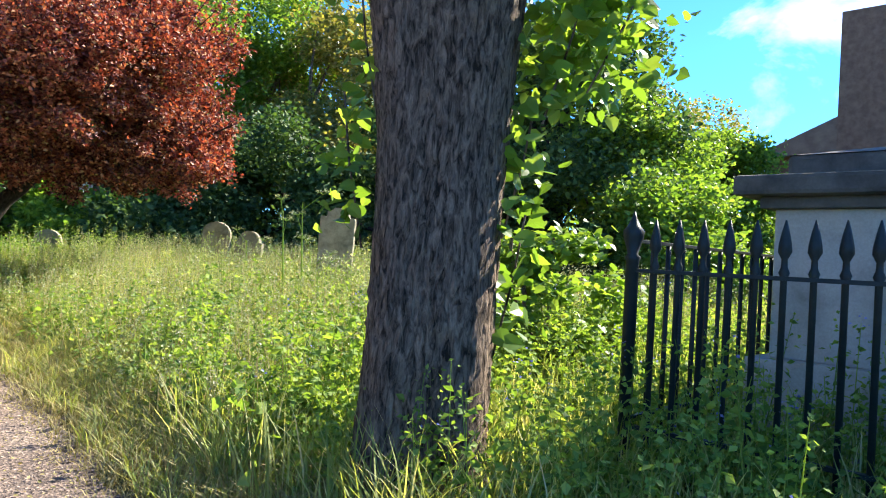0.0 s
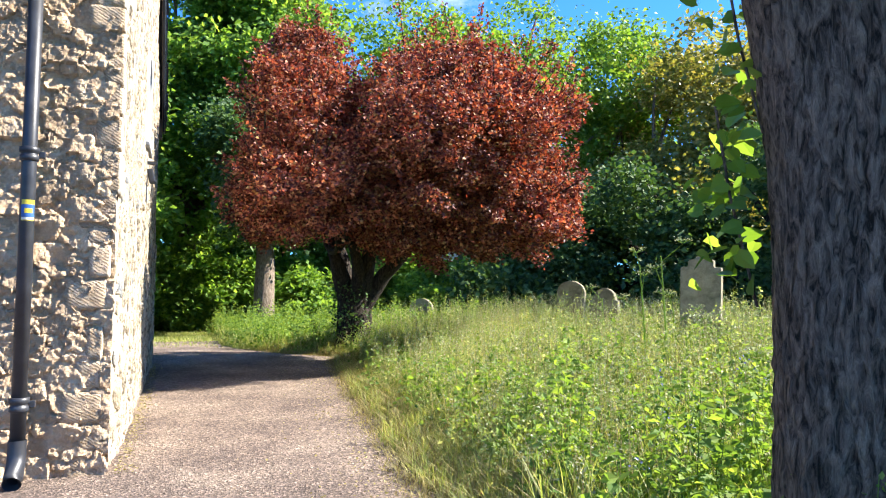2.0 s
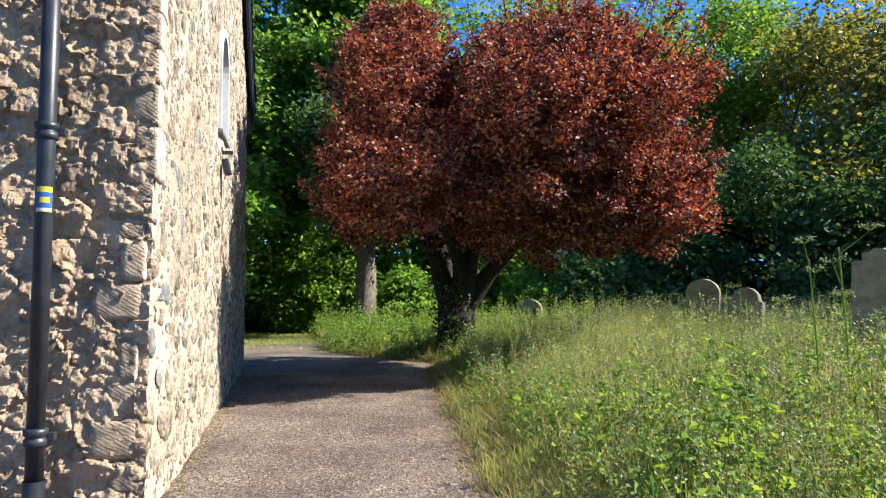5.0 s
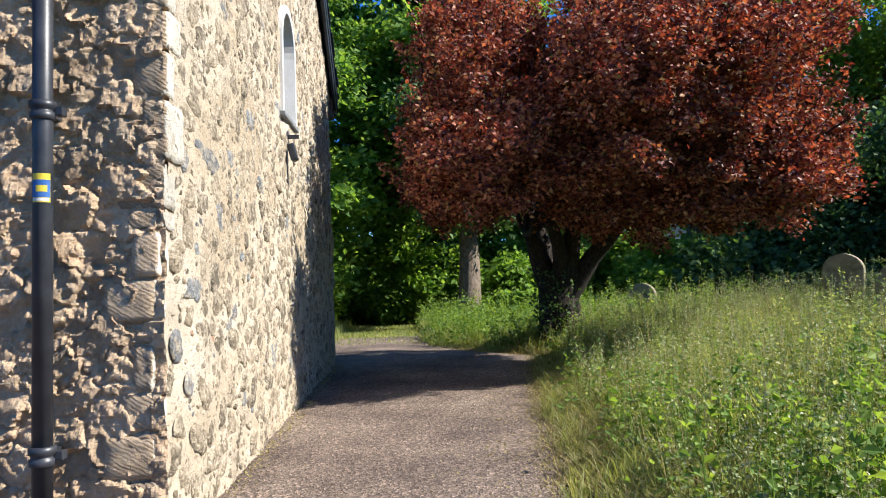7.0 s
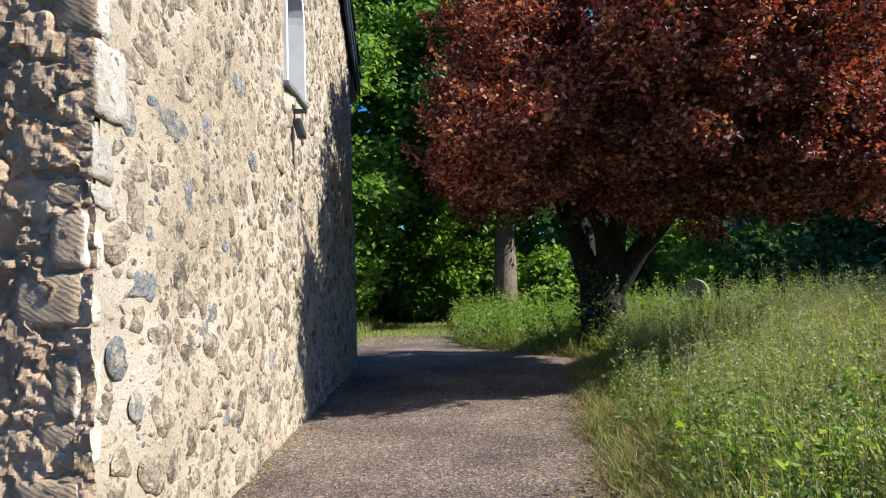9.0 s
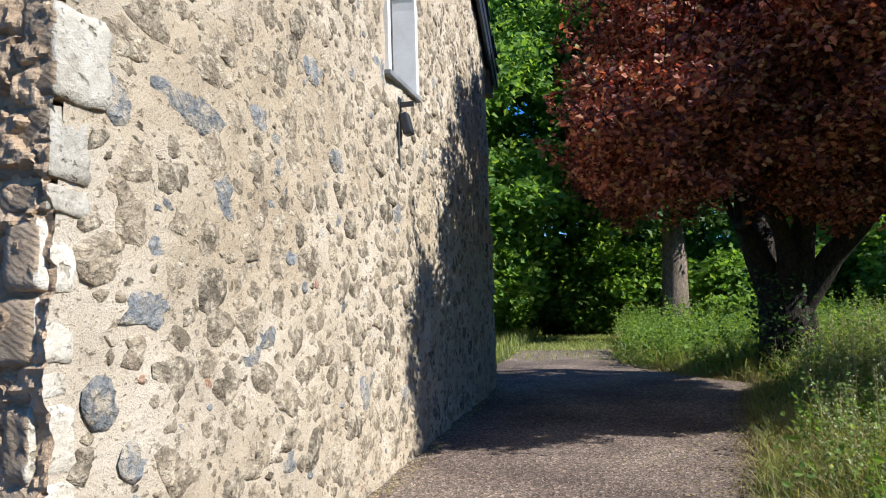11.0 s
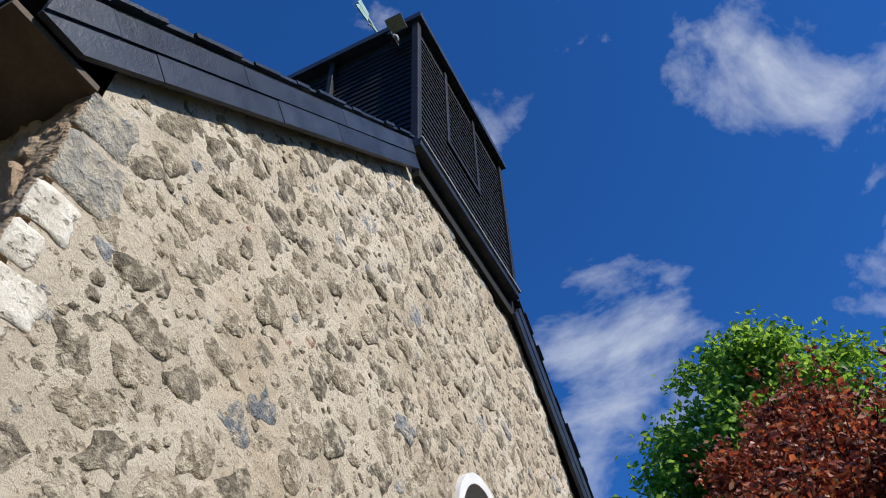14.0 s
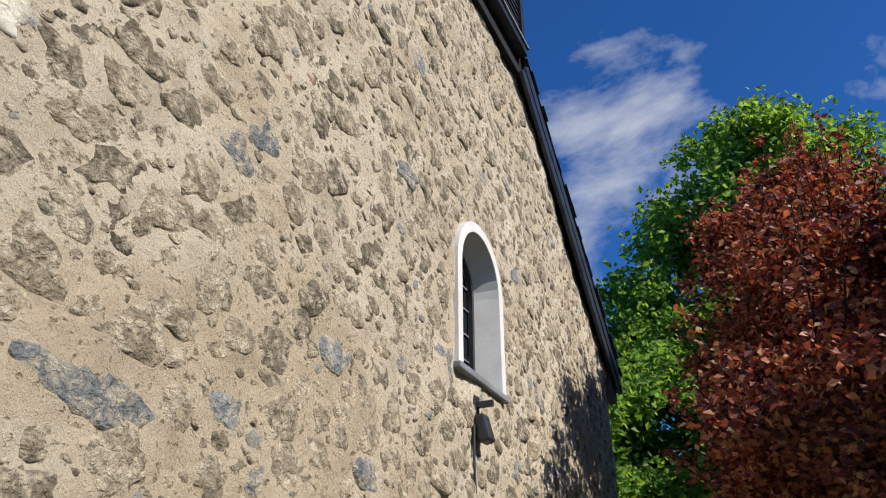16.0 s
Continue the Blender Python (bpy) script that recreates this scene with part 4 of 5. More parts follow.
owner = np.where(gap[:-1, :-1] > 0.35, label[:-1, :-1], -1).ravel()
counts = np.bincount(owner[owner >= 0], minlength=len(seeds))
order = [k for k in np.argsort(-seeds[:, 0]) if counts[k] > 12][:300]


def patch_of(mask):
    used, inv = np.unique(quads[mask], return_inverse=True)
    return arrays(P[used], quads=inv.reshape(-1, 4))


taken = np.isin(owner, order)
part("joint_mortar", patch_of(~taken), M["flint"], wall_north, kind="stuff")
for k in order:
    part("stone", patch_of(owner == k), M["flint"], wall_north)

# Corner blocks, dressed and squared, wrapping the corner.
levels = [-0.1, 0.25, 0.5, 0.79, 1.06, 1.36, 1.5, 1.79, 2.1, 2.23, 2.55, 2.97, 3.3, 3.58, 3.85, 4.1, 4.33, 4.58, 4.98, 5.3]
on_gable = [0.16, 0.24, 0.13, 0.22, 0.17, 0.1, 0.15, 0.12, 0.16, 0.14, 0.29, 0.11, 0.26, 0.15, 0.24, 0.14, 0.22, 0.36, 0.3]


def quoin_block(wide, deepq, tall):
    """A dressed block with its arris at the origin, cut into a grid and worn: crumbled edges, dented faces."""
    bm = bmesh.new()
    bmesh.ops.create_cube(bm, size=1)
    bmesh.ops.subdivide_edges(bm, edges=bm.edges[:], cuts=7, use_grid_fill=True)
    wob = [rng.uniform(0, 6.3) for _ in range(6)]
    for v in bm.verts:
        x, y, z = v.co
        ax, ay, az = abs(x) > 0.49, abs(y) > 0.49, abs(z) > 0.49
        px_, py_, pz_ = x * wide, y * deepq, z * tall
        edges = ax + ay + az
        worn = 0.007 if edges == 2 else 0.014 if edges == 3 else 0.0
        pz_ -= math.copysign(worn, z) if az else 0
        px_ -= math.copysign(worn, x) if ax else 0
        py_ -= math.copysign(worn, y) if ay else 0
        ragged = 0.012 * math.sin(27 * pz_ + wob[0]) + 0.007 * math.sin(61 * pz_ + wob[1]) + rng.normal() * 0.002
        px_ += ragged if ax and x < 0 else rng.normal() * 0.002
        pz_ += (0.006 * math.sin(23 * px_ + wob[2]) + rng.normal() * 0.002) if az else 0
        py_ += (0.012 * math.sin(19 * pz_ + wob[3]) + rng.normal() * 0.004) if ay and y < 0 else rng.normal() * 0.0012
        if ax and x > 0:
            px_ += 0.005 * math.sin(17 * py_ + wob[4]) + rng.normal() * 0.002
        v.co = (px_ - wide / 2, py_ - deepq / 2, pz_)
    bm.normal_update()
    for f in bm.faces:
        f.material_index = 0 if f.normal.y > 0.55 else 1
        f.smooth = True
    return bm


for k, (z0, z1) in enumerate(zip(levels, levels[1:])):
    wide, deepq = on_gable[k] + (0.09 if z1 < 2.6 else 0.03), rng.uniform(0.13, 0.2) if k % 3 == 1 else rng.uniform(0.2, 0.36)
    g = rng.uniform(0.004, 0.014)
    bm = quoin_block(wide, deepq, z1 - z0 - 2 * g)
    bm.transform(Matrix.Translation((CORNER_X - 0.012 + rng.uniform(-0.012, 0.012), WALL_Y + 0.008 + rng.uniform(-0.005, 0.004) - float(setback(CORNER_X, (z0 + z1) / 2)), (z0 + z1) / 2)) @ Matrix.Rotation(rng.normal() * 0.02, 4, "Y") @ Matrix.Rotation(rng.normal() * 0.015, 4, "Z"))
    me = bpy.data.meshes.new("quoin")
    bm.to_mesh(me)
    bm.free()
    me.materials.append(M["quoin_grey"] if z0 > 4.5 else M["quoin"])
    me.materials.append(M["quoin_brown"])
    part("quoin", me, None, wall_west)


# ---- trees ----
def tree(name, x, y, label, blobs, trunk, clusters, per, leaf, reach, leafmat, barkmat, seed, shell=0.55, tilt=1.0, limb_n=14, group="", droop=0.0, lump=0.25, floor_z=-1e9, shape=(LEAF, LEAF_T), sub=16, heap=(0.18, 0.44)):
    """A tree: trunk with limbs, and a crown of many small leaves in clumps. trunk: (point, radius) steps."""
    rng = np.random.default_rng(seed)
    z = float(ground_z(x, y))
    ob = base(name, x, y, z, label, "tree", group)
    rel = [(tuple(np.array(c) - (x, y, z)), r) for c, r in blobs]
    pos, cen = clumps(rng, rel, clusters, per, reach, shell, lump, floor_z, sub, heap)
    fork = np.array(trunk[-1][0], float)
    pick = cen[rng.choice(len(cen), limb_n, replace=False)]
    paths = [trunk] + limbs(rng, (0, 0, 0), fork - (0, 0, 0.15), pick, trunk[-1][1] * 0.55, 0.015)
    part("trunk", tubes(paths, 10, 0.05, seed), barkmat, ob)
    v, t = spread(rng, pos, leaf, tilt, droop, *shape)
    part("crown", arrays(v, t), leafmat, ob, kind="stuff")
    return ob, cen


# Copper plum beside the path, three stems from one foot.
plum_blobs = [((-14.9, 6.35, 4.85), (2.6, 1.85, 1.9)), ((-15.2, 5.1, 4.7), (2.8, 1.6, 1.9)), ((-16.4, 2.7, 4.9), (2.4, 1.5, 2.1)), ((-16.6, 2.7, 6.6), (1.2, 0.85, 1.1)), ((-15.4, 5.75, 6.35), (1.4, 1.35, 0.8)), ((-14.8, 7.0, 3.5), (1.8, 1.25, 1.05)), ((-16.6, 4.5, 3.3), (2.0, 1.6, 0.85)), ((-16.4, 2.3, 3.7), (2.2, 1.3, 1.0)), ((-14.4, 4.2, 3.9), (2.2, 1.5, 1.2)), ((-14.4, 2.3, 3.6), (1.9, 1.05, 0.95)), ((-15.2, 5.7, 3.2), (1.9, 1.3, 0.8)), ((-13.2, 4.6, 4.7), (1.3, 1.3, 0.9))]
plum, _ = tree("copper_plum_tree", -18.6, 4.35, "copper-leaved plum tree with dark forked stems", plum_blobs, [((0, 0, -0.2), 0.56), ((0.03, 0.03, 0.3), 0.46), ((0.08, 0.0, 0.8), 0.42), ((0.12, -0.05, 1.3), 0.4)], 4000, 66, 0.077, 0.16, M["leaf_plum"], M["bark_dark"], 21, limb_n=0, lump=0.1, shell=0.62, sub=52, heap=(0.13, 0.33))
rng = np.random.default_rng(78)
PLUM_FOOT = np.array((-18.6, 4.35, float(ground_z(-18.6, 4.35))))
# Shaded inner foliage.
rel = [(tuple(np.array(c) - PLUM_FOOT), tuple(np.array(r) * 0.78)) for c, r in plum_blobs]
pos, _ = clumps(rng, rel, 2200, 26, 0.22, 0.05, 0.1)
v, t = spread(rng, pos, 0.09, 1.0)
part("inner_crown", arrays(v, t), M["leaf_plum"], plum, kind="stuff")
# Leafy sprays that reach out and up through the crown's outline.
sprays, twigs = [], []
for c, r in plum_blobs:
    for _ in range(int(16 * r[0] * r[2])):
        d = rng.normal(size=3)
        d[2] = abs(d[2]) * 1.2 - 0.35
        d /= np.linalg.norm(d)
        a = np.array(c) - PLUM_FOOT + d * np.array(r) * rng.uniform(0.85, 1.02)
        e = a + (d * 0.6 + np.array((0, 0, rng.uniform(0.1, 0.9)))) * rng.uniform(0.35, 0.75)
        twigs.append([(a - d * 0.5, 0.012), (a, 0.008), (e, 0.003)])
        k = rng.random((34, 1))
        sprays.append(a + (e - a) * k + rng.normal(size=(34, 3)) * 0.075 * (1.15 - k))
v, t = spread(rng, np.concatenate(sprays), 0.078, 0.9)
part("sprays", arrays(v, t), M["leaf_plum"], plum, kind="stuff")
part("spray_wood", tubes(twigs, 4), M["bark_dark"], plum, kind="stuff")
rng = np.random.default_rng(77)
stems = []
for e, r in (((0.9, -0.9, 2.6), 0.17), ((1.0, 0.3, 2.9), 0.18), ((1.2, 1.2, 2.7), 0.14), ((-0.2, -0.3, 3.0), 0.13), ((1.6, -0.4, 2.7), 0.1)):
    stem = limbs(rng, 0, (0.08, -0.02, 0.75), [e], r * 1.15, 0.09, 0.12)
    tip_ = stem[0][-1][0]
    stem += limbs(rng, 0, tip_, [tip_ + rng.normal(size=3) * (1.0, 1.0, 0.5) + (0.8, 0, 1.6) for _ in range(6)], 0.06, 0.012, 0.3)
    part("stem", tubes(stem, 10, 0.04, 3), M["bark_dark"], plum)
rr_ = np.random.default_rng(5)
k = rr_.random(900)
a_ = rr_.uniform(0, 6.28, 900)
ivy = np.stack([0.3 * k * 1.2 + (0.42 - 0.1 * k) * np.cos(a_), (0.42 - 0.1 * k) * np.sin(a_) - 0.2 * k, k * 1.7], 1) + rr_.normal(size=(900, 3)) * 0.07
v, t = spread(rr_, ivy, 0.09, 1.0)
part("ivy", arrays(v, t), M["leaf_dark"], plum, "dark ivy round the foot of the stems", kind="stuff")
# Upright young shoots above the crown.
sl = []
for k in range(46):
    yy = rng.uniform(1.6, 8.2)
    top = 7.9 + rng.uniform(-0.6, 0.7) if 4.6 < yy < 7 else rng.uniform(6.2, 7.1)
    xx = rng.uniform(-17.4, -15.0)
    a = np.array((xx + 18.6, yy - 4.35, top - 1.7 - 0.4))
    b = a + np.array((rng.normal() * 0.2, rng.normal() * 0.2, rng.uniform(1.2, 1.9)))
    part("shoot", tubes([[(a, 0.02), ((a + b) / 2, 0.014), (b, 0.006)]], 5), M["bark_dark"], plum)
    sl.append(a + (b - a) * rng.random((70, 1)) + rng.normal(size=(70, 3)) * 0.1)
v, t = spread(rng, np.concatenate(sl), 0.085, 0.9)
part("shoot_leaves", arrays(v, t), M["leaf_plum"], plum, kind="stuff")

# Old lime beside the path: thick furrowed trunk, bright leaves on low sprouts.
LX, LY = -3.1, 3.13


def lime_trunk():
    rng = np.random.default_rng(8)
    nz, na = 140, 120
    zs = np.linspace(-0.2, 6.5, nz)
    th = np.linspace(0, 2 * np.pi, na, endpoint=False)
    Z, T = np.meshgrid(zs, th, indexing="ij")
    r = 0.372 + 0.075 * np.exp(-np.clip(Z, 0, 9) / 0.28) + 0.1 * np.clip((Z - 1.8) / 1.3, 0, 1) ** 1.6
    r = r * (1 + 0.05 * np.cos(3 * T + 0.4) + 0.03 * np.cos(5 * T + 1.0 + 0.3 * Z))
    r += 0.025 * np.exp(-np.clip(Z, 0, 9) / 0.35) * np.cos(5 * T + 0.7)
    wav = T * 1.0 + 0.05 * np.sin(3.1 * Z) + 0.03 * np.sin(7.7 * Z + 2 * T)
    fur = np.abs(np.sin(27 * wav + 1.2 * np.sin(3.3 * Z + 5 * T) + 0.9 * np.sin(9.1 * Z + 4 * T))) ** 0.6
    r += 0.022 * fur - 0.012 + rng.normal(size=r.shape) * 0.004
    lean = 0.03 * np.sin(0.8 * Z)
    P = np.stack([r * np.cos(T) + lean, r * np.sin(T) + lean, Z], -1)
    i = (np.arange(nz - 1)[:, None] * na + np.arange(na)[None]).ravel()
    j = (np.arange(nz - 1)[:, None] * na + (np.arange(na)[None] + 1) % na).ravel()
    return arrays(P, quads=np.stack([i, j, j + na, i + na], 1), smooth=True)


lime = base("lime_tree", LX, LY, float(ground_z(LX, LY)), "old lime tree with thick furrowed bark and leafy sprouts", "tree")
part("trunk", lime_trunk(), M["bark"], lime)
rng = np.random.default_rng(31)
# Last heap: added out of view, away from the trunk, to shade the weeds.
rel = [((1.6, 1.4, 8.6), (3.2, 3.2, 2.6)), ((1.6, 1.3, 6.0), (2.0, 2.0, 1.5)), ((1.2, 1.5, 10.5), (2.4, 2.4, 2)), ((3.8, 7.2, 6.9), (1.8, 1.8, 1.1))]
pos, cen = clumps(rng, rel, 1300, 34, 0.45, 0.4, sub=12)
part("limbs", tubes(limbs(rng, 0, (0, 0, 6.2), cen[rng.choice(len(cen), 26)], 0.13, 0.015), 8, 0.05), M["bark"], lime)
v, t = spread(rng, pos, 0.15, 0.8, 0.4)
part("crown", arrays(v, t), M["leaf_lime"], lime, kind="stuff")


# Low sprouts: view-facing ends worked out from the trunk's own sides. side: + along (0.72, 0.69).
def sprout(cx, z0, z1, count, size, width, seed, back=0.0):
    rng = np.random.default_rng(seed)
    k = rng.random(count)
    s = cx + rng.normal(size=count) * width
    d = back + rng.normal(size=count) * 0.16
    p = np.stack([0.722 * s - 0.69 * d, 0.69 * s + 0.722 * d, z0 + (z1 - z0) * k], 1)
    stem = [[(np.array((0.722 * cx * f, 0.69 * cx * f, zz)), 0.007) for f, zz in ((0.8, z0 - 0.1), (1.0, (z0 + z1) / 2), (1.1, z1))]]
    v, t = spread(rng, p, size, 0.9, 0.5, HEART, HEART_T)
    part("sprout", tubes(stem, 6), M["bark"], lime)
    part("sprout_leaves", arrays(v, t), M["leaf_lime"], lime, kind="stuff")


sprout(-0.52, 1.6, 2.45, 62, 0.085, 0.07, 1)
sprout(-0.46, 2.4, 3.1, 34, 0.08, 0.1, 2)
sprout(0.78, 2.4, 3.3, 330, 0.1, 0.22, 3, 0.1)
sprout(1.1, 2.6, 3.3, 90, 0.1, 0.16, 6, 0.2)
sprout(0.52, 1.7, 2.4, 60, 0.095, 0.1, 4)
sprout(0.5, 1.0, 1.75, 50, 0.1, 0.1, 5)

# Trees beyond.
far = dict(group="trees round the churchyard")
tree("lime_tree", -35.0, 0.5, "tall bright green tree beyond the church", [((-35, 1.5, 12), (5.5, 5.0, 8)), ((-33, -1.5, 8), (4.5, 4, 5.5)), ((-34, 4.0, 10), (4, 3.5, 6)), ((-34.5, 3.2, 17.5), (3.8, 3.6, 4.5)), ((-33.5, -0.5, 13.0), (3.5, 3.0, 5))], [((0, 0, -0.2), 0.6), ((0, 0, 2), 0.45), ((0.2, 0, 5), 0.4)], 3200, 40, 0.27, 0.6, M["leaf_green"], M["bark"], 41, sub=26, **far)
tree("broadleaf_tree", -30.0, -6.0, "dense green tree beside the church corner", [((-30, -6, 8), (5, 4.5, 6.5)), ((-27.5, -3.5, 4.5), (3, 2.6, 3.2))], [((0, 0, -0.2), 0.4), ((0, 0, 2), 0.3), ((0, 0, 4), 0.25)], 1700, 42, 0.25, 0.6, M["leaf_green"], M["bark"], 42, **far)
tree("dead_trunk_tree", -28.6, 3.15, "old tree with pale stripped trunk hung with ivy", [((-28.6, 3.15, 6.6), (2.6, 2.4, 3.0))], [((0, 0, -0.2), 0.5), ((0, 0.02, 1), 0.38), ((0.05, 0.05, 2.6), 0.33), ((0.1, 0, 4.2), 0.26)], 420, 40, 0.2, 0.6, M["leaf_dark"], M["bark_pale"], 43, **far)
for k, (x, y, r, h) in enumerate(((-19.0, 19.5, 4.6, 7.8), (-23.5, 17.0, 4.4, 6.4), (-27.5, 14.5, 4.0, 6.8), (-14.6, 20.5, 3.6, 11.5))):
    tree("yew_tree", x, y, "dense dark evergreen yew tree", [((x, y, h * 0.55), (r, r, h * 0.45)), ((x + 1, y - 1, h * 0.3), (r, r * 0.9, h * 0.24))], [((0, 0, -0.2), 0.4), ((0, 0, 1.2), 0.35), ((0, 0, 2.5), 0.3)], 1000, 32, 0.2, 0.6, M["leaf_dark"], M["bark_dark"], 50 + k, **far)
tree("lime_tree", -37.0, 14.5, "tall pollarded lime with bare limbs showing", [((-37, 14.5, 12), (5.5, 6.0, 7)), ((-36, 18, 9), (4, 4, 5)), ((-36, 10, 9), (4, 3.5, 4))], [((0, 0, -0.2), 0.6), ((0, 0, 4), 0.5), ((0.2, 0, 8), 0.45)], 900, 40, 0.25, 0.8, M["leaf_lime"], M["bark"], 61, shell=0.7, limb_n=20, **far)
tree("broadleaf_tree", -29.0, 24.0, "tall tree with olive and gold young leaves", [((-29, 24, 9), (5, 5, 6)), ((-27, 22, 5), (4, 4, 3.5))], [((0, 0, -0.2), 0.5), ((0, 0, 3), 0.4)], 800, 40, 0.25, 0.8, M["leaf_olive"], M["bark"], 62, **far)
for k, (x, y, r, h, m) in enumerate(((-12.2, 21.4, 2.7, 7.3, "leaf_lime"), (-9.4, 19.5, 1.8, 4.6, "leaf_lime"), (-12.6, 29.8, 2.3, 8.4, "leaf_lime"), (-18.5, 33.0, 5.0, 11.5, "leaf_olive"), (-6.0, 30.0, 2.6, 4.4, "leaf_green"), (-7.5, 37.0, 3.0, 6.6, "leaf_green"))):
    tree("broadleaf_tree", x, y, "bright bushy green tree behind the graves", [((x, y, h * 0.56), (r, r, h * 0.46)), ((x + r * 0.4, y - r * 0.4, h * 0.32), (r * 0.8, r * 0.8, h * 0.28))], [((0, 0, -0.2), 0.25), ((0, 0, 1.5), 0.2)], 620, 34, 0.18, 0.5, M[m], M["bark"], 70 + k, **far)
tree("broadleaf_tree", -33.0, 25.5, "tall tree with olive and gold young leaves", [((-33, 25.5, 10), (5.5, 5, 6)), ((-30, 27.5, 12), (3.5, 3.5, 4))], [((0, 0, -0.2), 0.5), ((0, 0, 3), 0.4)], 800, 40, 0.25, 0.8, M["leaf_olive"], M["bark"], 63, **far)
tree("lime_tree", -38.0, 23.0, "tall bright green lime behind the yews", [((-38, 23, 12), (5, 5, 7))], [((0, 0, -0.2), 0.5), ((0, 0, 4), 0.4)], 700, 40, 0.26, 0.8, M["leaf_lime"], M["bark"], 64, **far)
# Self-sown sapling right beside the lime's trunk.
tree("sycamore_sapling", -4.15, 5.75, "yellow-green sapling standing in the weeds", [((-4.15, 5.75, 1.25), (0.75, 0.75, 0.7)), ((-3.9, 5.9, 0.9), (0.8, 0.8, 0.5))], [((0, 0, -0.1), 0.02), ((0, 0, 0.5), 0.016)], 170, 13, 0.08, 0.16, M["leaf_lime"], M["bark"], 65, tilt=0.6, droop=0.4, sub=8, limb_n=5, shape=(HEART, HEART_T))
for k, (x, y, r, h, m) in enumerate(((-38.5, 5.8, 3.5, 6.5, "leaf_green"), (-40.5, 1.0, 3.5, 7.0, "leaf_green"), (-33.6, 0.2, 1.7, 3.8, "leaf_green"), (-32.5, -3.2, 2.4, 4.4, "leaf_green"), (-36.5, -1.2, 2.2, 3.6, "leaf_green"), (-34.0, 2.6, 2.0, 3.2, "leaf_green"), (-29.5, -4.2, 2.0, 3.6, "leaf_green"), (-41, -9, 4, 6, "leaf_green"), (-43, -3, 4, 5, "leaf_dark"), (-44, 3, 4, 5.5, "leaf_green"), (-43, 9, 4, 5, "leaf_dark"), (-33, 9.5, 2.6, 3.4, "leaf_green"), (-29.5, 11.0, 2.4, 3.0, "leaf_green"), (-25.0, 11.5, 2.2, 2.6, "leaf_dark"), (-36, 18, 4, 5, "leaf_green"), (-33.5, -3.4, 2.0, 2.4, "leaf_green"), (-30.0, 5.6, 1.9, 2.2, "leaf_green"))):
    rr_ = np.random.default_rng(90 + k)
    z0 = float(ground_z(x, y))
    bush = base("bush", x, y, z0, "dense green shrub at the churchyard edge", "bush", "shrubs at the churchyard edge")
    pos, cen = clumps(rr_, [((0, 0, h * 0.45), (r, r, h * 0.55))], 620, 26, 0.36, 0.4, 0.25, 0.0, 22)
    v, t = spread(rr_, pos, 0.24, 1.0)
    part("leaves", arrays(v, t), M[m], bush, kind="stuff")
    part("stem", tubes(limbs(rr_, 0, (0, 0, -0.1), cen[:12], 0.05, 0.01), 6), M["bark_dark"], bush)


# ---- long grass and weeds ----
def blades(rng, x, y, height, width, bend, mat, name, label):
    n = len(x)
    z = ground_z(x, y) - 0.04
    yaw = rng.uniform(0, 2 * np.pi, n)
    h = height * rng.uniform(0.6, 1.25, n)
    b = bend * h * rng.uniform(0.2, 1.3, n)
    w = width * rng.uniform(0.6, 1.3, n)
    dx, dy = np.cos(yaw), np.sin(yaw)
    tw = yaw + rng.uniform(0.8, 2.2, n)
    sx, sy = np.cos(tw), np.sin(tw)
    pts = []
    for k, wk in ((0.0, 1.0), (0.45, 0.8), (0.8, 0.45)):
        cx, cy, cz = x + dx * b * k * k, y + dy * b * k * k, z + h * (k - 0.12 * k * k * bend)
        for s in (-0.5, 0.5):
            pts.append(np.stack([cx + sx * w * wk * s, cy + sy * w * wk * s, cz], 1))
    pts.append(np.stack([x + dx * b, y + dy * b, z + h * (1 - 0.15 * bend)], 1))
    V = np.stack(pts, 1)
    o = np.arange(n) * 7
    q = np.concatenate([np.stack([o, o + 1, o + 3, o + 2], 1), np.stack([o + 2, o + 3, o + 5, o + 4], 1)])
    t = np.stack([o + 4, o + 5, o + 6], 1)
    return tagged(part(name, arrays(V.reshape(-1, 3), t, q), mat), label, "grass", kind="stuff")


rng = np.random.default_rng(101)


def verge(n, d0, d1, x0, x1, power=1.0):
    """Places in the long grass, d0 to d1 beyond the path's edge."""
    x = rng.uniform(x0, x1, n)
    y = edge_of(x) + 0.05 * np.sin(x * 1.7) + 0.06 * np.sin(x * 3.9 + 1) + d0 + (d1 - d0) * rng.random(n) ** power
    return x, y


x, y = verge(76000, 0.35, 9.0, -19.0, -4.2, 1.3)
def patchy(x, y):
    """Taller and shorter drifts in the growth."""
    return 1 + 0.2 * np.sin(1.9 * x + 0.8 * y) * np.sin(1.3 * y - 0.6 * x + 1) + 0.16 * np.sin(4.3 * x - 2.1 * y + 2) * np.sin(3.7 * y + 1.1 * x)


tall = np.interp(y - edge_of(x), (0.3, 0.6, 1.4, 4, 9), (0.2, 0.34, 0.56, 0.66, 0.66)) * patchy(x, y)
blades(rng, x, y, tall, 0.012, 0.5, M["grass"], "meadow_grass", "tall pale green meadow grass in seed")
x, y = verge(13000, 0.2, 14.0, -30.0, -17.0, 1.2)
blades(rng, x, y, 0.5, 0.02, 0.5, M["grass"], "meadow_grass", "tall meadow grass under the trees")
x, y = verge(34000, -0.35, 1.15, -20.0, 2.0, 0.8)
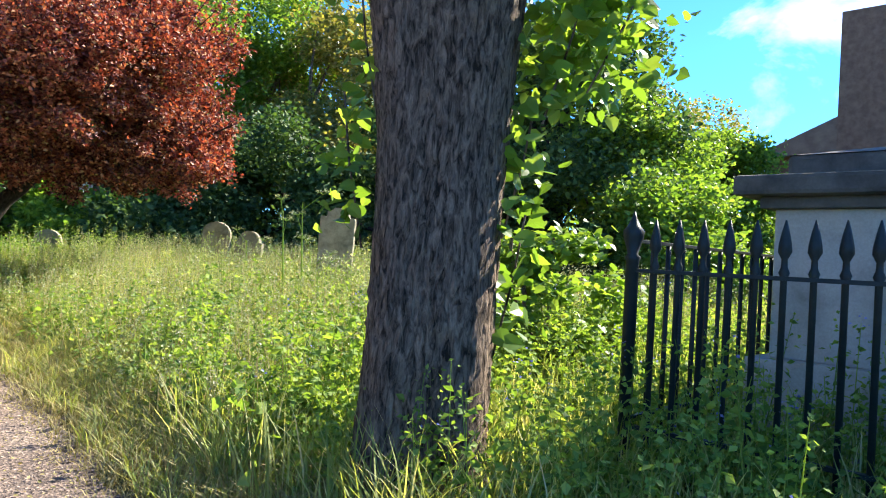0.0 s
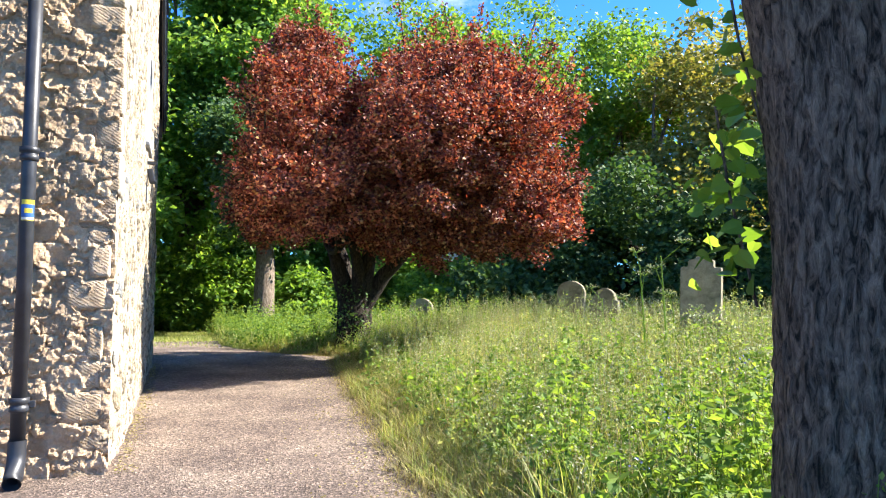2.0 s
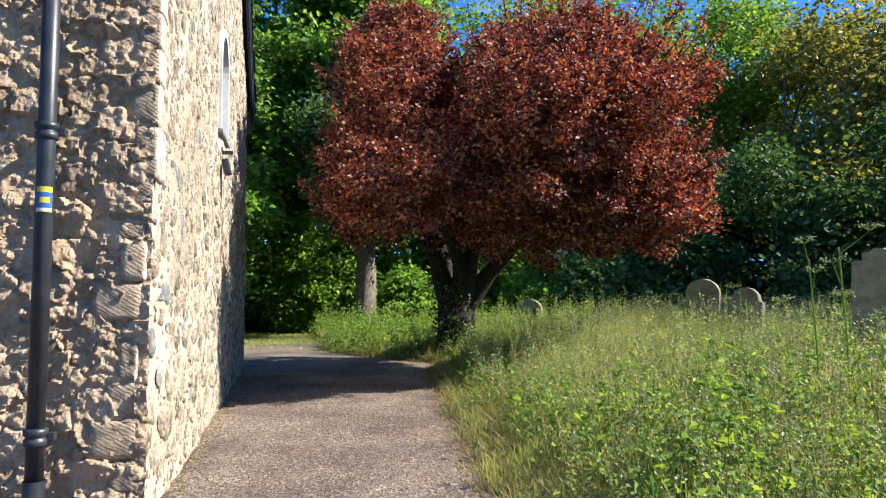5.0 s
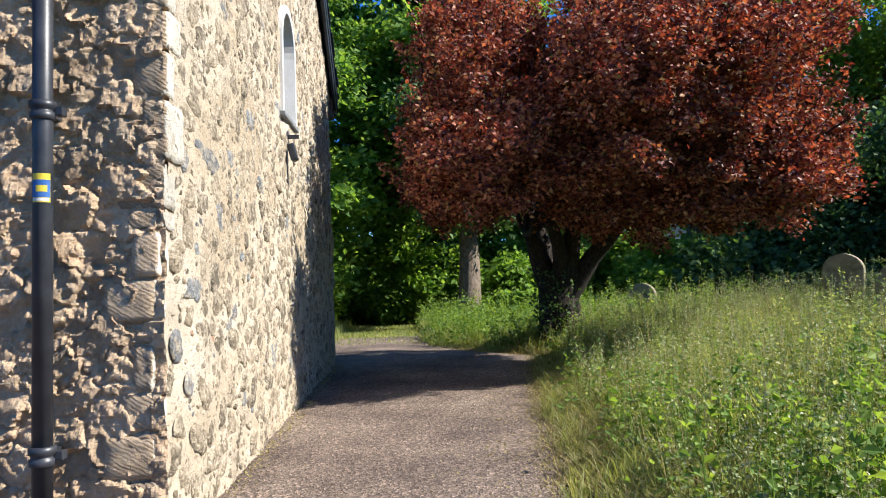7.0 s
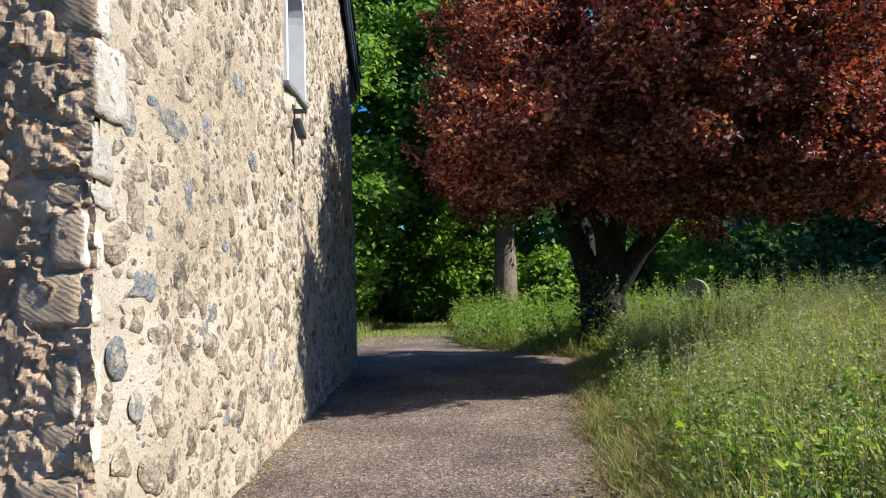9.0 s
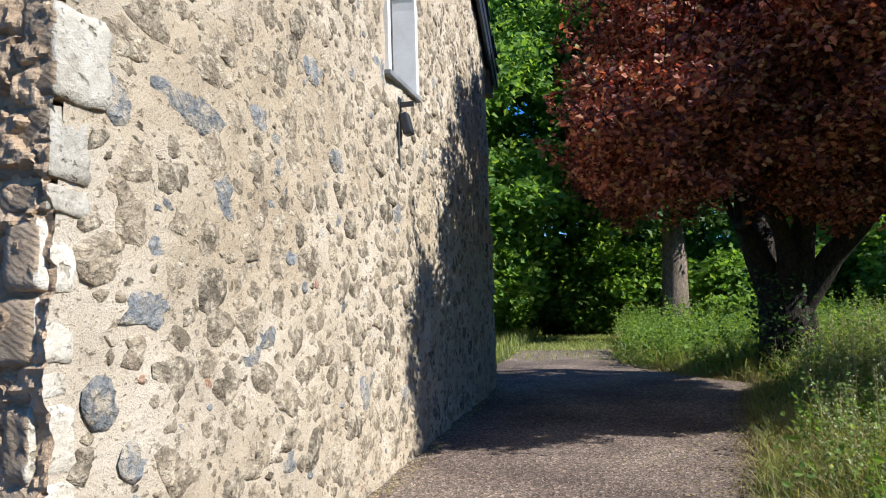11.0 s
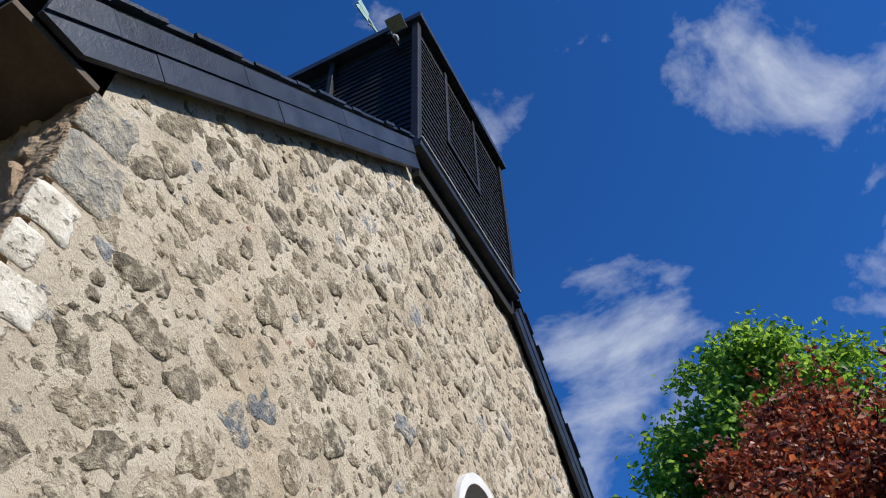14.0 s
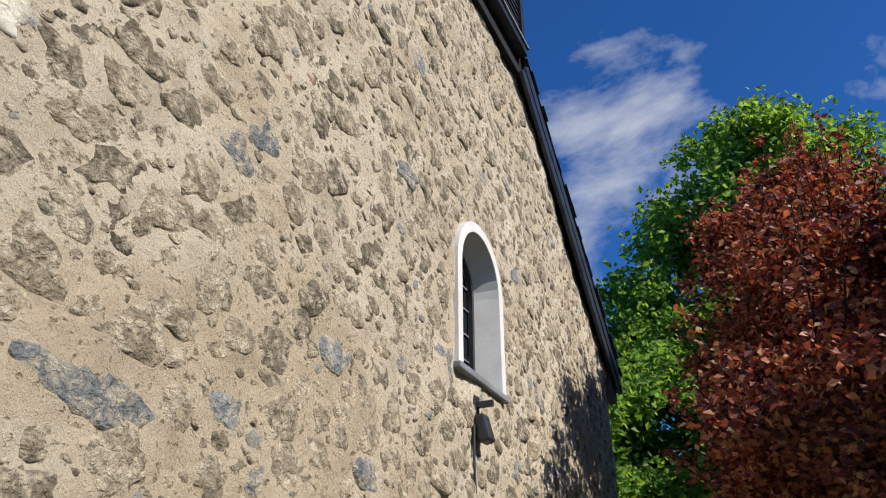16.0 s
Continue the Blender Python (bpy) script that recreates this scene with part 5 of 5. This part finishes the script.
blades(rng, x, y, np.interp(y - edge_of(x), (-0.3, 0.1, 1.0), (0.05, 0.18, 0.42)), 0.01, 1.2, M["straw"], "dry_grass", "dry straw-coloured grass at the path edge")
x, y = verge(14000, 0.0, 1.0, -24.0, 2.0, 0.9)
blades(rng, x, y, 0.26, 0.01, 0.9, M["grass"], "short_grass", "short grass along the path edge")
x, y = verge(16000, 0.4, 8.0, -5.2, 3.0, 1.2)
blades(rng, x, y, 0.65, 0.014, 0.6, M["grass"], "meadow_grass", "grass among the weeds round the lime tree")
x, y = verge(14000, 6.0, 26.0, -30.0, 6.0, 1.0)
blades(rng, x, y, 0.7, 0.03, 0.5, M["grass"], "meadow_grass", "meadow grass between the graves")


def weeds(rng, x, y, height, per, size, name, label, mat="weed", wide=0.15):
    """Leafy weeds: each a stalk with broad leaves up its length."""
    n = len(x)
    z = ground_z(x, y)
    h = height * rng.uniform(0.6, 1.25, n)
    k = rng.random((n, per)) ** 0.7
    lean = rng.normal(size=(n, 2)) * 0.12
    px_ = x[:, None] + lean[:, :1] * k * h[:, None] + rng.normal(size=(n, per)) * wide * (1.15 - k)
    py_ = y[:, None] + lean[:, 1:] * k * h[:, None] + rng.normal(size=(n, per)) * wide * (1.15 - k)
    P = np.stack([px_, py_, z[:, None] + h[:, None] * k], -1).reshape(-1, 3)
    v, t = spread(rng, P, np.repeat(size * rng.uniform(0.6, 1.2, n), per) * (1.2 - 0.6 * k.ravel()), 0.7, 0.3)
    ob = tagged(part(name, arrays(v, t), M[mat]), label, "weeds", kind="stuff")
    stalks = [[((x[i], y[i], z[i]), 0.005), ((x[i] + lean[i, 0] * h[i], y[i] + lean[i, 1] * h[i], z[i] + h[i]), 0.002)] for i in range(n)]
    part("stalks", tubes(stalks, 4), M[mat], ob)
    top = np.stack([x + lean[:, 0] * h, y + lean[:, 1] * h, z + h], 1)
    return ob, top


x, y = verge(1500, 0.75, 7.0, -5.6, 2.5, 1.1)
weed_ob, tops = weeds(rng, x, y, 0.84 * rng.uniform(0.6, 1.2, 1500), 44, 0.074, "broadleaf_weeds", "shaded nettles and alkanet round the trunk")
P = np.repeat(tops[rng.choice(len(tops), 190)], 7, 0) + rng.normal(size=(190 * 7, 3)) * 0.035
v, t = spread(rng, P, 0.022, 0.9)
part("flowers", arrays(v, t), M["flower"], weed_ob, "small blue alkanet flowers", kind="stuff")
x, y = verge(520, 0.5, 5.5, 0, 1, 1.0)
y = y - edge_of(x)
x = -3.9 - 7.5 * rng.random(520) ** 1.7
y = y + edge_of(x)
weeds(rng, x, y, 0.7 * rng.uniform(0.6, 1.3, 520), 18, 0.115, "broadleaf_weeds", "sunlit leafy weeds in the grass")
x, y = verge(2600, 0.5, 8.5, -19.0, -6.0, 1.15)
weeds(rng, x, y, np.interp(y - edge_of(x), (0.4, 1.4, 5), (0.36, 0.72, 0.95)) * patchy(x + 3, y), 36, 0.058, "cow_parsley", "feathery pale green cow parsley through the long grass", "parsley", 0.11)
x, y = verge(420, 0.7, 5.5, 0, 1, 1.0)
y = y - edge_of(x)
x = -3.8 - 6.5 * rng.random(420) ** 1.8
y = y + edge_of(x)
weeds(rng, x, y, 0.82 * rng.uniform(0.7, 1.2, 420), 26, 0.1, "nettles", "tall leafy nettles standing over the grass", "weed", 0.1)
x, y = verge(900, 0.3, 5.0, -24.0, -9.0, 1.0)
weeds(rng, x, y, 0.6, 22, 0.08, "broadleaf_weeds", "weeds scattered through the long grass")
x, y = verge(1300, 0.25, 6.5, -32.0, -17.5, 1.1)
weeds(rng, x, y, 0.85 * rng.uniform(0.5, 1.3, 1300), 34, 0.1, "undergrowth", "green undergrowth under the far trees")

# Seed heads, tall umbels and a scatter of flowers over the meadow.
x, y = verge(5200, 0.5, 9.0, -19.0, -4.0, 1.0)
z = ground_z(x, y)
h = np.interp(y - edge_of(x), (0, 1.5, 9), (0.45, 0.8, 0.95)) * rng.uniform(0.75, 1.25, len(x))
lx, ly = rng.normal(size=len(x)) * 0.08, rng.normal(size=len(x)) * 0.08
seed_ob = tagged(part("seed_grass", tubes([[((x[i], y[i], z[i]), 0.003), ((x[i] + lx[i], y[i] + ly[i], z[i] + h[i]), 0.0015)] for i in range(len(x))], 3), M["straw"]), "flowering grass stems with pale seed heads", "grass", kind="stuff")
k = 9
f = np.repeat(np.linspace(0.8, 1.05, k)[None], len(x), 0)
P = np.stack([(x + 0)[:, None] + lx[:, None] * f, y[:, None] + ly[:, None] * f, z[:, None] + h[:, None] * f], -1).reshape(-1, 3) + rng.normal(size=(len(x) * k, 3)) * 0.016
v, t = spread(rng, P, 0.024, 0.8, 0.0, upright=0.8)
part("seed_heads", arrays(v, t), M["umbel"], seed_ob, kind="stuff")


def umbel(x, y, height, seed):
    """One tall hogweed: ribbed stalk, side rays and flat flower heads."""
    r_ = np.random.default_rng(seed)
    z = float(ground_z(x, y))
    ob = base("hogweed", x, y, z, "tall branching hogweed stalk gone to seed", "weed", "tall stalks in the grass")
    top = np.array((r_.normal() * 0.06, r_.normal() * 0.06, height))
    part("stalk", tubes([[((0, 0, -0.05), 0.013), (top * 0.5 + (0.02, 0, 0), 0.011), (top, 0.007)]], 7), M["weed"], ob)
    for k_ in range(3):
        s0 = top * (0.62 + 0.17 * k_)
        e = s0 + np.array((r_.normal() * 0.14, r_.normal() * 0.14, 0.22))
        rays = [[(s0, 0.006), (e, 0.004)]]
        tips = []
        for a in np.linspace(0, 2 * np.pi, 9, endpoint=False):
            tip_ = e + np.array((0.09 * math.cos(a), 0.09 * math.sin(a), 0.05 + r_.normal() * 0.01))
            rays.append([(e, 0.003), (tip_, 0.002)])
            tips.append(tip_ + r_.normal(size=(6, 3)) * 0.014)
        head = part("ray", tubes(rays, 5), M["weed"], ob, kind="stuff")
        v, t = spread(r_, np.concatenate(tips), 0.022, 0.6)
        part("flower_head", arrays(v, t), M["umbel"], head, kind="stuff")


for k_, (x_, y_, h_) in enumerate(((-8.6, 6.15, 1.85), (-8.9, 6.05, 1.75), (-7.2, 5.4, 1.0), (-9.4, 6.9, 1.1), (-12.4, 7.6, 1.15), (-5.6, 4.9, 0.95))):
    umbel(x_, y_, h_, 300 + k_)

# Bank on the far side of the path beyond the church.
x = rng.uniform(-34, -18.5, 7000)
y = rng.uniform(-7, -0.9, 7000)
y = np.where(y > np.interp(x, (-30, -22, -17.3), (-1.15, -0.9, -0.8)), y - 1.2, y)
blades(rng, x, y, 0.45, 0.02, 0.6, M["grass"], "rough_grass", "rough grass beyond the church corner")
x = rng.uniform(-36, -21.5, 9000)
y = rng.uniform(-1.3, 1.6, 9000)
near = (x > -24.5) & (rng.random(9000) < 0.75)
blades(rng, x[~near], y[~near], 0.13, 0.018, 0.8, M["grass"], "short_grass", "short trodden grass where the path runs out")

# Fallen leaves and bits along the path edge.
n = 2600
x = rng.uniform(-22, 1, n)
y = edge_of(x) - np.abs(rng.normal(size=n)) * 0.45 + 0.05
P = np.stack([x, y, ground_z(x, np.minimum(y, edge_of(x))) + 0.008], 1)
v, t = spread(rng, P, 0.03, 0.25)
tagged(part("leaf_litter", arrays(v, t), M["straw"]), "dry leaf litter strewn along the path edge", "litter", kind="stuff")
n = 900
x = rng.uniform(-17, -8, n)
y = WALL_Y + 0.03 + np.abs(rng.normal(size=n)) * 0.08
v, t = spread(rng, np.stack([x, y, ground_z(x, y) + 0.008], 1), 0.028, 0.3)
tagged(part("leaf_litter", arrays(v, t), M["straw"]), "dry leaf litter along the wall foot", "litter", kind="stuff")

# Loose grit on the path.
PEB = np.array([(1, 0, 0), (-1, 0, 0), (0, 1, 0), (0, -1, 0), (0, 0, 0.7), (0, 0, -0.5)]) * 0.5
PEB_T = np.array([(0, 2, 4), (2, 1, 4), (1, 3, 4), (3, 0, 4), (2, 0, 5), (1, 2, 5), (3, 1, 5), (0, 3, 5)])
n = 7000
x = rng.uniform(-15, 0, n)
y = rng.uniform(0, 1, n) * (edge_of(x) - WALL_Y) + WALL_Y
v, t = spread(rng, np.stack([x, y, ground_z(x, y) + 0.006], 1), 0.013 * rng.uniform(0.5, 1.6, n), 0.4, shape=PEB, tris=PEB_T)
M["grit"] = mottled("pale_brown_grit", [(0.3, (0.2, 0.15, 0.12)), (0.7, (0.42, 0.35, 0.28))], 30, 80, 0.9, 0.3, 0.003, vary=0.6)
tagged(part("path_grit", arrays(v, t), M["grit"]), "loose brown grit scattered on the path", "gravel", kind="stuff")

# ---- graves ----


def gravestone(name, x, y, half, height, style, lean, turn, label):
    z = float(ground_z(x, y))
    if style == "shouldered":
        top = [(half, height - 0.17), (half * 0.62, height - 0.17), (half * 0.62, height - 0.06), (half * 0.3, height - 0.04), (half * 0.2, height), (-half * 0.2, height), (-half * 0.3, height - 0.04), (-half * 0.62, height - 0.06), (-half * 0.62, height - 0.17), (-half, height - 0.17)]
    else:
        top = [(half * math.cos(a), height - half * 0.85 + half * 0.85 * math.sin(a)) for a in np.linspace(0, math.pi, 15)]
        if style == "eared":
            top = [(half, height - half * 0.75)] + [(half * 0.8 * math.cos(a), height - half * 0.75 + half * 0.75 * math.sin(a)) for a in np.linspace(0, math.pi, 15)] + [(-half, height - half * 0.75)]
    bm = prism([(half, -0.3)] + top + [(-half, -0.3)], -0.06, 0.06)
    bmesh.ops.bevel(bm, geom=[e for e in bm.edges if e.calc_face_angle(0) > 0.8], offset=0.012, segments=2, affect="EDGES")
    me = bpy.data.meshes.new(name)
    bm.to_mesh(me)
    bm.free()
    me.materials.append(M["grave"])
    ob = part(name, me, None)
    ob.matrix_world = pose(x, y, z, lean[0], lean[1], turn)
    return tagged(ob, label, "gravestone", "gravestones in the long grass")


g3 = gravestone("gravestone", -10.5, 8.15, 0.32, 1.84, "shouldered", (3, 3, 0), 33, "tall weathered shouldered gravestone leaning in long grass")
gravestone("gravestone", -13.9, 8.45, 0.32, 1.3, "eared", (-2, 3, 0), 28, "small round-topped lichened gravestone in long grass")
gravestone("gravestone", -15.6, 8.6, 0.33, 1.45, "round", (3, 6, 0), 40, "dark round-topped gravestone leaning beside another")
gravestone("gravestone", -20.4, 6.7, 0.36, 1.0, "round", (0, -4, 0), 45, "shaded gravestone beneath the copper plum tree")

# ---- railed tomb ----
TBX0, TBX1, TBY0, TBY1 = -1.9, 0.2, 5.3, 7.6
tz = float(ground_z(-1.0, 5.0)) + 0.05
tomb = base("chest_tomb", -0.85, 6.4, tz, "large pale stone chest tomb with dark moulded slab", "tomb")


def tb(name, grow, z0, z1, mat, bevel=0.015):
    part(name, boxed(TBX0 - grow + 0.85, TBY0 - grow - 6.4, z0 - tz, TBX1 + grow + 0.85, TBY1 + grow - 6.4, z1 - tz, bevel=bevel), M[mat], tomb)


tb("plinth", 0.12, tz - 0.2, 0.95, "tomb")
tb("body", 0.0, 0.95, 1.98, "tomb")
tb("moulding", 0.08, 1.98, 2.06, "tomb_dark")
tb("cornice", 0.22, 2.06, 2.2, "tomb_dark", 0.03)
tb("slab", -0.05, 2.2, 2.36, "tomb_dark", 0.03)
rm = bmesh.new()
lo = [rm.verts.new((sx, sy, 2.36 - tz)) for sx, sy in ((-1.0, -1.05), (1.0, -1.05), (1.0, 1.15), (-1.0, 1.15))]
hi = [rm.verts.new((v.co.x * 0.55, v.co.y * 0.55, 2.46 - tz)) for v in lo]
rm.faces.new(hi)
for i in range(4):
    rm.faces.new((lo[i], lo[(i + 1) % 4], hi[(i + 1) % 4], hi[i]))
part("top", rm, M["tomb_dark"], tomb)

FY, FX0, FX1 = 4.05, -2.28, 0.9
RAIL, FTOP = 1.5, 1.78
fence = base("iron_railing", FX0, FY, tz, "dark iron railing with spear-headed bars round the tomb", "railing")
spear = lathe([(0.018, 0.0), (0.018, RAIL - tz), (0.03, RAIL + 0.03 - tz), (0.018, RAIL + 0.06 - tz), (0.016, RAIL + 0.1 - tz), (0.037, RAIL + 0.14 - tz), (0.034, RAIL + 0.18 - tz), (0.022, RAIL + 0.24 - tz), (0.004, FTOP + 0.03 - tz)], 8)
spear_me = bpy.data.meshes.new("bar")
spear.to_mesh(spear_me)
spear.free()
spear_me.materials.append(M["iron"])
plain_me = bpy.data.meshes.new("bar")
bm = lathe([(0.017, 0.0), (0.017, 1.68 - tz)], 8)
bm.to_mesh(bm_me := plain_me)
bm.free()
plain_me.materials.append(M["iron"])
for k in range(21):
    o = part("bar", spear_me, None, fence)
    o.location = (0.148 * (k + 1), 0, 0)
for k in range(12):
    o = part("bar", plain_me, None, fence)
    o.location = (0.02, 0.22 + 0.2 * k, 0)
part("post", lathe([(0.04, 0), (0.04, RAIL + 0.06 - tz), (0.05, RAIL + 0.08 - tz), (0.03, RAIL + 0.1 - tz), (0.06, RAIL + 0.2 - tz), (0.065, RAIL + 0.24 - tz), (0.04, RAIL + 0.27 - tz), (0.015, RAIL + 0.32 - tz), (0.004, RAIL + 0.36 - tz)], 12), M["iron"], fence, "thicker corner post with urn finial")
part("rail", boxed(0, -0.02, RAIL - 0.012 - tz, 3.2, 0.02, RAIL + 0.012 - tz, bevel=0.003), M["iron"], fence)
part("rail", boxed(0, -0.02, 0.55 - tz, 3.2, 0.02, 0.575 - tz, bevel=0.003), M["iron"], fence)
part("rail", boxed(0.0, 0, 1.668 - tz, 0.04, 2.9, 1.69 - tz, bevel=0.003), M["iron"], fence)
part("rail", boxed(0.0, 0, RAIL - 0.012 - tz, 0.04, 2.9, RAIL + 0.01 - tz, bevel=0.003), M["iron"], fence)
part("rail", boxed(0.0, 0, 0.6 - tz, 0.04, 2.9, 0.62 - tz, bevel=0.003), M["iron"], fence)

# ---- beyond the churchyard ----
tagged(part("boundary_wall", boxed(-46, 23.6, 0.4, -14, 24.0, 2.9, bevel=0.04), M["brick"]), "dark brick boundary wall under the yews", "wall", kind="structure")
house = base("house", -6.0, 44.0, 0.6, "brick house with clay tile roof and tall chimney", "house")
part("wall", boxed(-9, -4, -0.6, 10, 8, 7.2), M["brick"], house)
part("roof", prism([(-9.6, 7.2), (-5.0, 9.2), (6, 9.2), (10.6, 7.2)], -4.6, 8.6), M["tile"], house, "brown clay tile roof")
part("chimney", boxed(-5.35, -4.7, 7.0, -2.6, -3.0, 14.2, bevel=0.05), M["brick"], house)
far_house = base("house", -52.0, 14.0, 0.5, "pale rendered house glimpsed between the trees", "house")
part("wall", boxed(-3, -6, -0.5, 3, 8, 6), M["white"], far_house)
part("roof", prism([(-3.4, 5.9), (0, 8.6), (3.4, 5.9)], -6.4, 8.4), M["slate"], far_house)
for y in (-4, -1, 2, 5):
    part("window", boxed(2.97, y, 1.2, 3.03, y + 1.1, 2.8), M["glass"], far_house)

# Street railing and a parked car at the far end of the path.
rail = base("iron_railing", -38.0, -5.0, 0.42, "black street railing at the churchyard's far end", "railing")
bar_me = bpy.data.meshes.new("bar")
bm = lathe([(0.02, 0.0), (0.02, 1.45), (0.03, 1.5), (0.004, 1.62)], 6)
bm.to_mesh(bar_me)
bm.free()
bar_me.materials.append(M["iron"])
for k in range(44):
    o = part("bar", bar_me, None, rail)
    o.location = (0, 0.16 * k, 0)
for z in (0.2, 1.35):
    part("rail", boxed(-0.02, 0, z, 0.02, 7.0, z + 0.04), M["iron"], rail)
M["car_red"] = mottled("red_car_paint", [(0.3, (0.5, 0.05, 0.03)), (0.7, (0.6, 0.07, 0.04))], 2, 50, 0.3, 0.05, 0.001, vary=0, spec=0.5)
car = base("car", -39.6, -0.9, 0.42, "red parked car beyond the railing", "car", rz=90)
part("body", prism([(-2, 0.35), (2, 0.35), (2.05, 0.75), (1.9, 0.95), (1.0, 1.0), (0.5, 1.45), (-1.2, 1.48), (-1.8, 1.0), (-2.05, 0.85)], -0.8, 0.8), M["car_red"], car)
part("windscreen", prism([(0.97, 1.03), (0.52, 1.42), (-1.15, 1.44), (-1.6, 1.03)], -0.81, 0.81), M["glass"], car)
for x_ in (-1.25, 1.25):
    for y_ in (-0.75, 0.75):
        w = lathe([(0.3, -0.1), (0.32, -0.07), (0.32, 0.07), (0.3, 0.1)], 16)
        bmesh.ops.transform(w, matrix=Matrix.Translation((x_, y_, 0.32)) @ Matrix.Rotation(radians(90), 4, "X"), verts=w.verts)
        part("wheel", w, M["dark"], car)
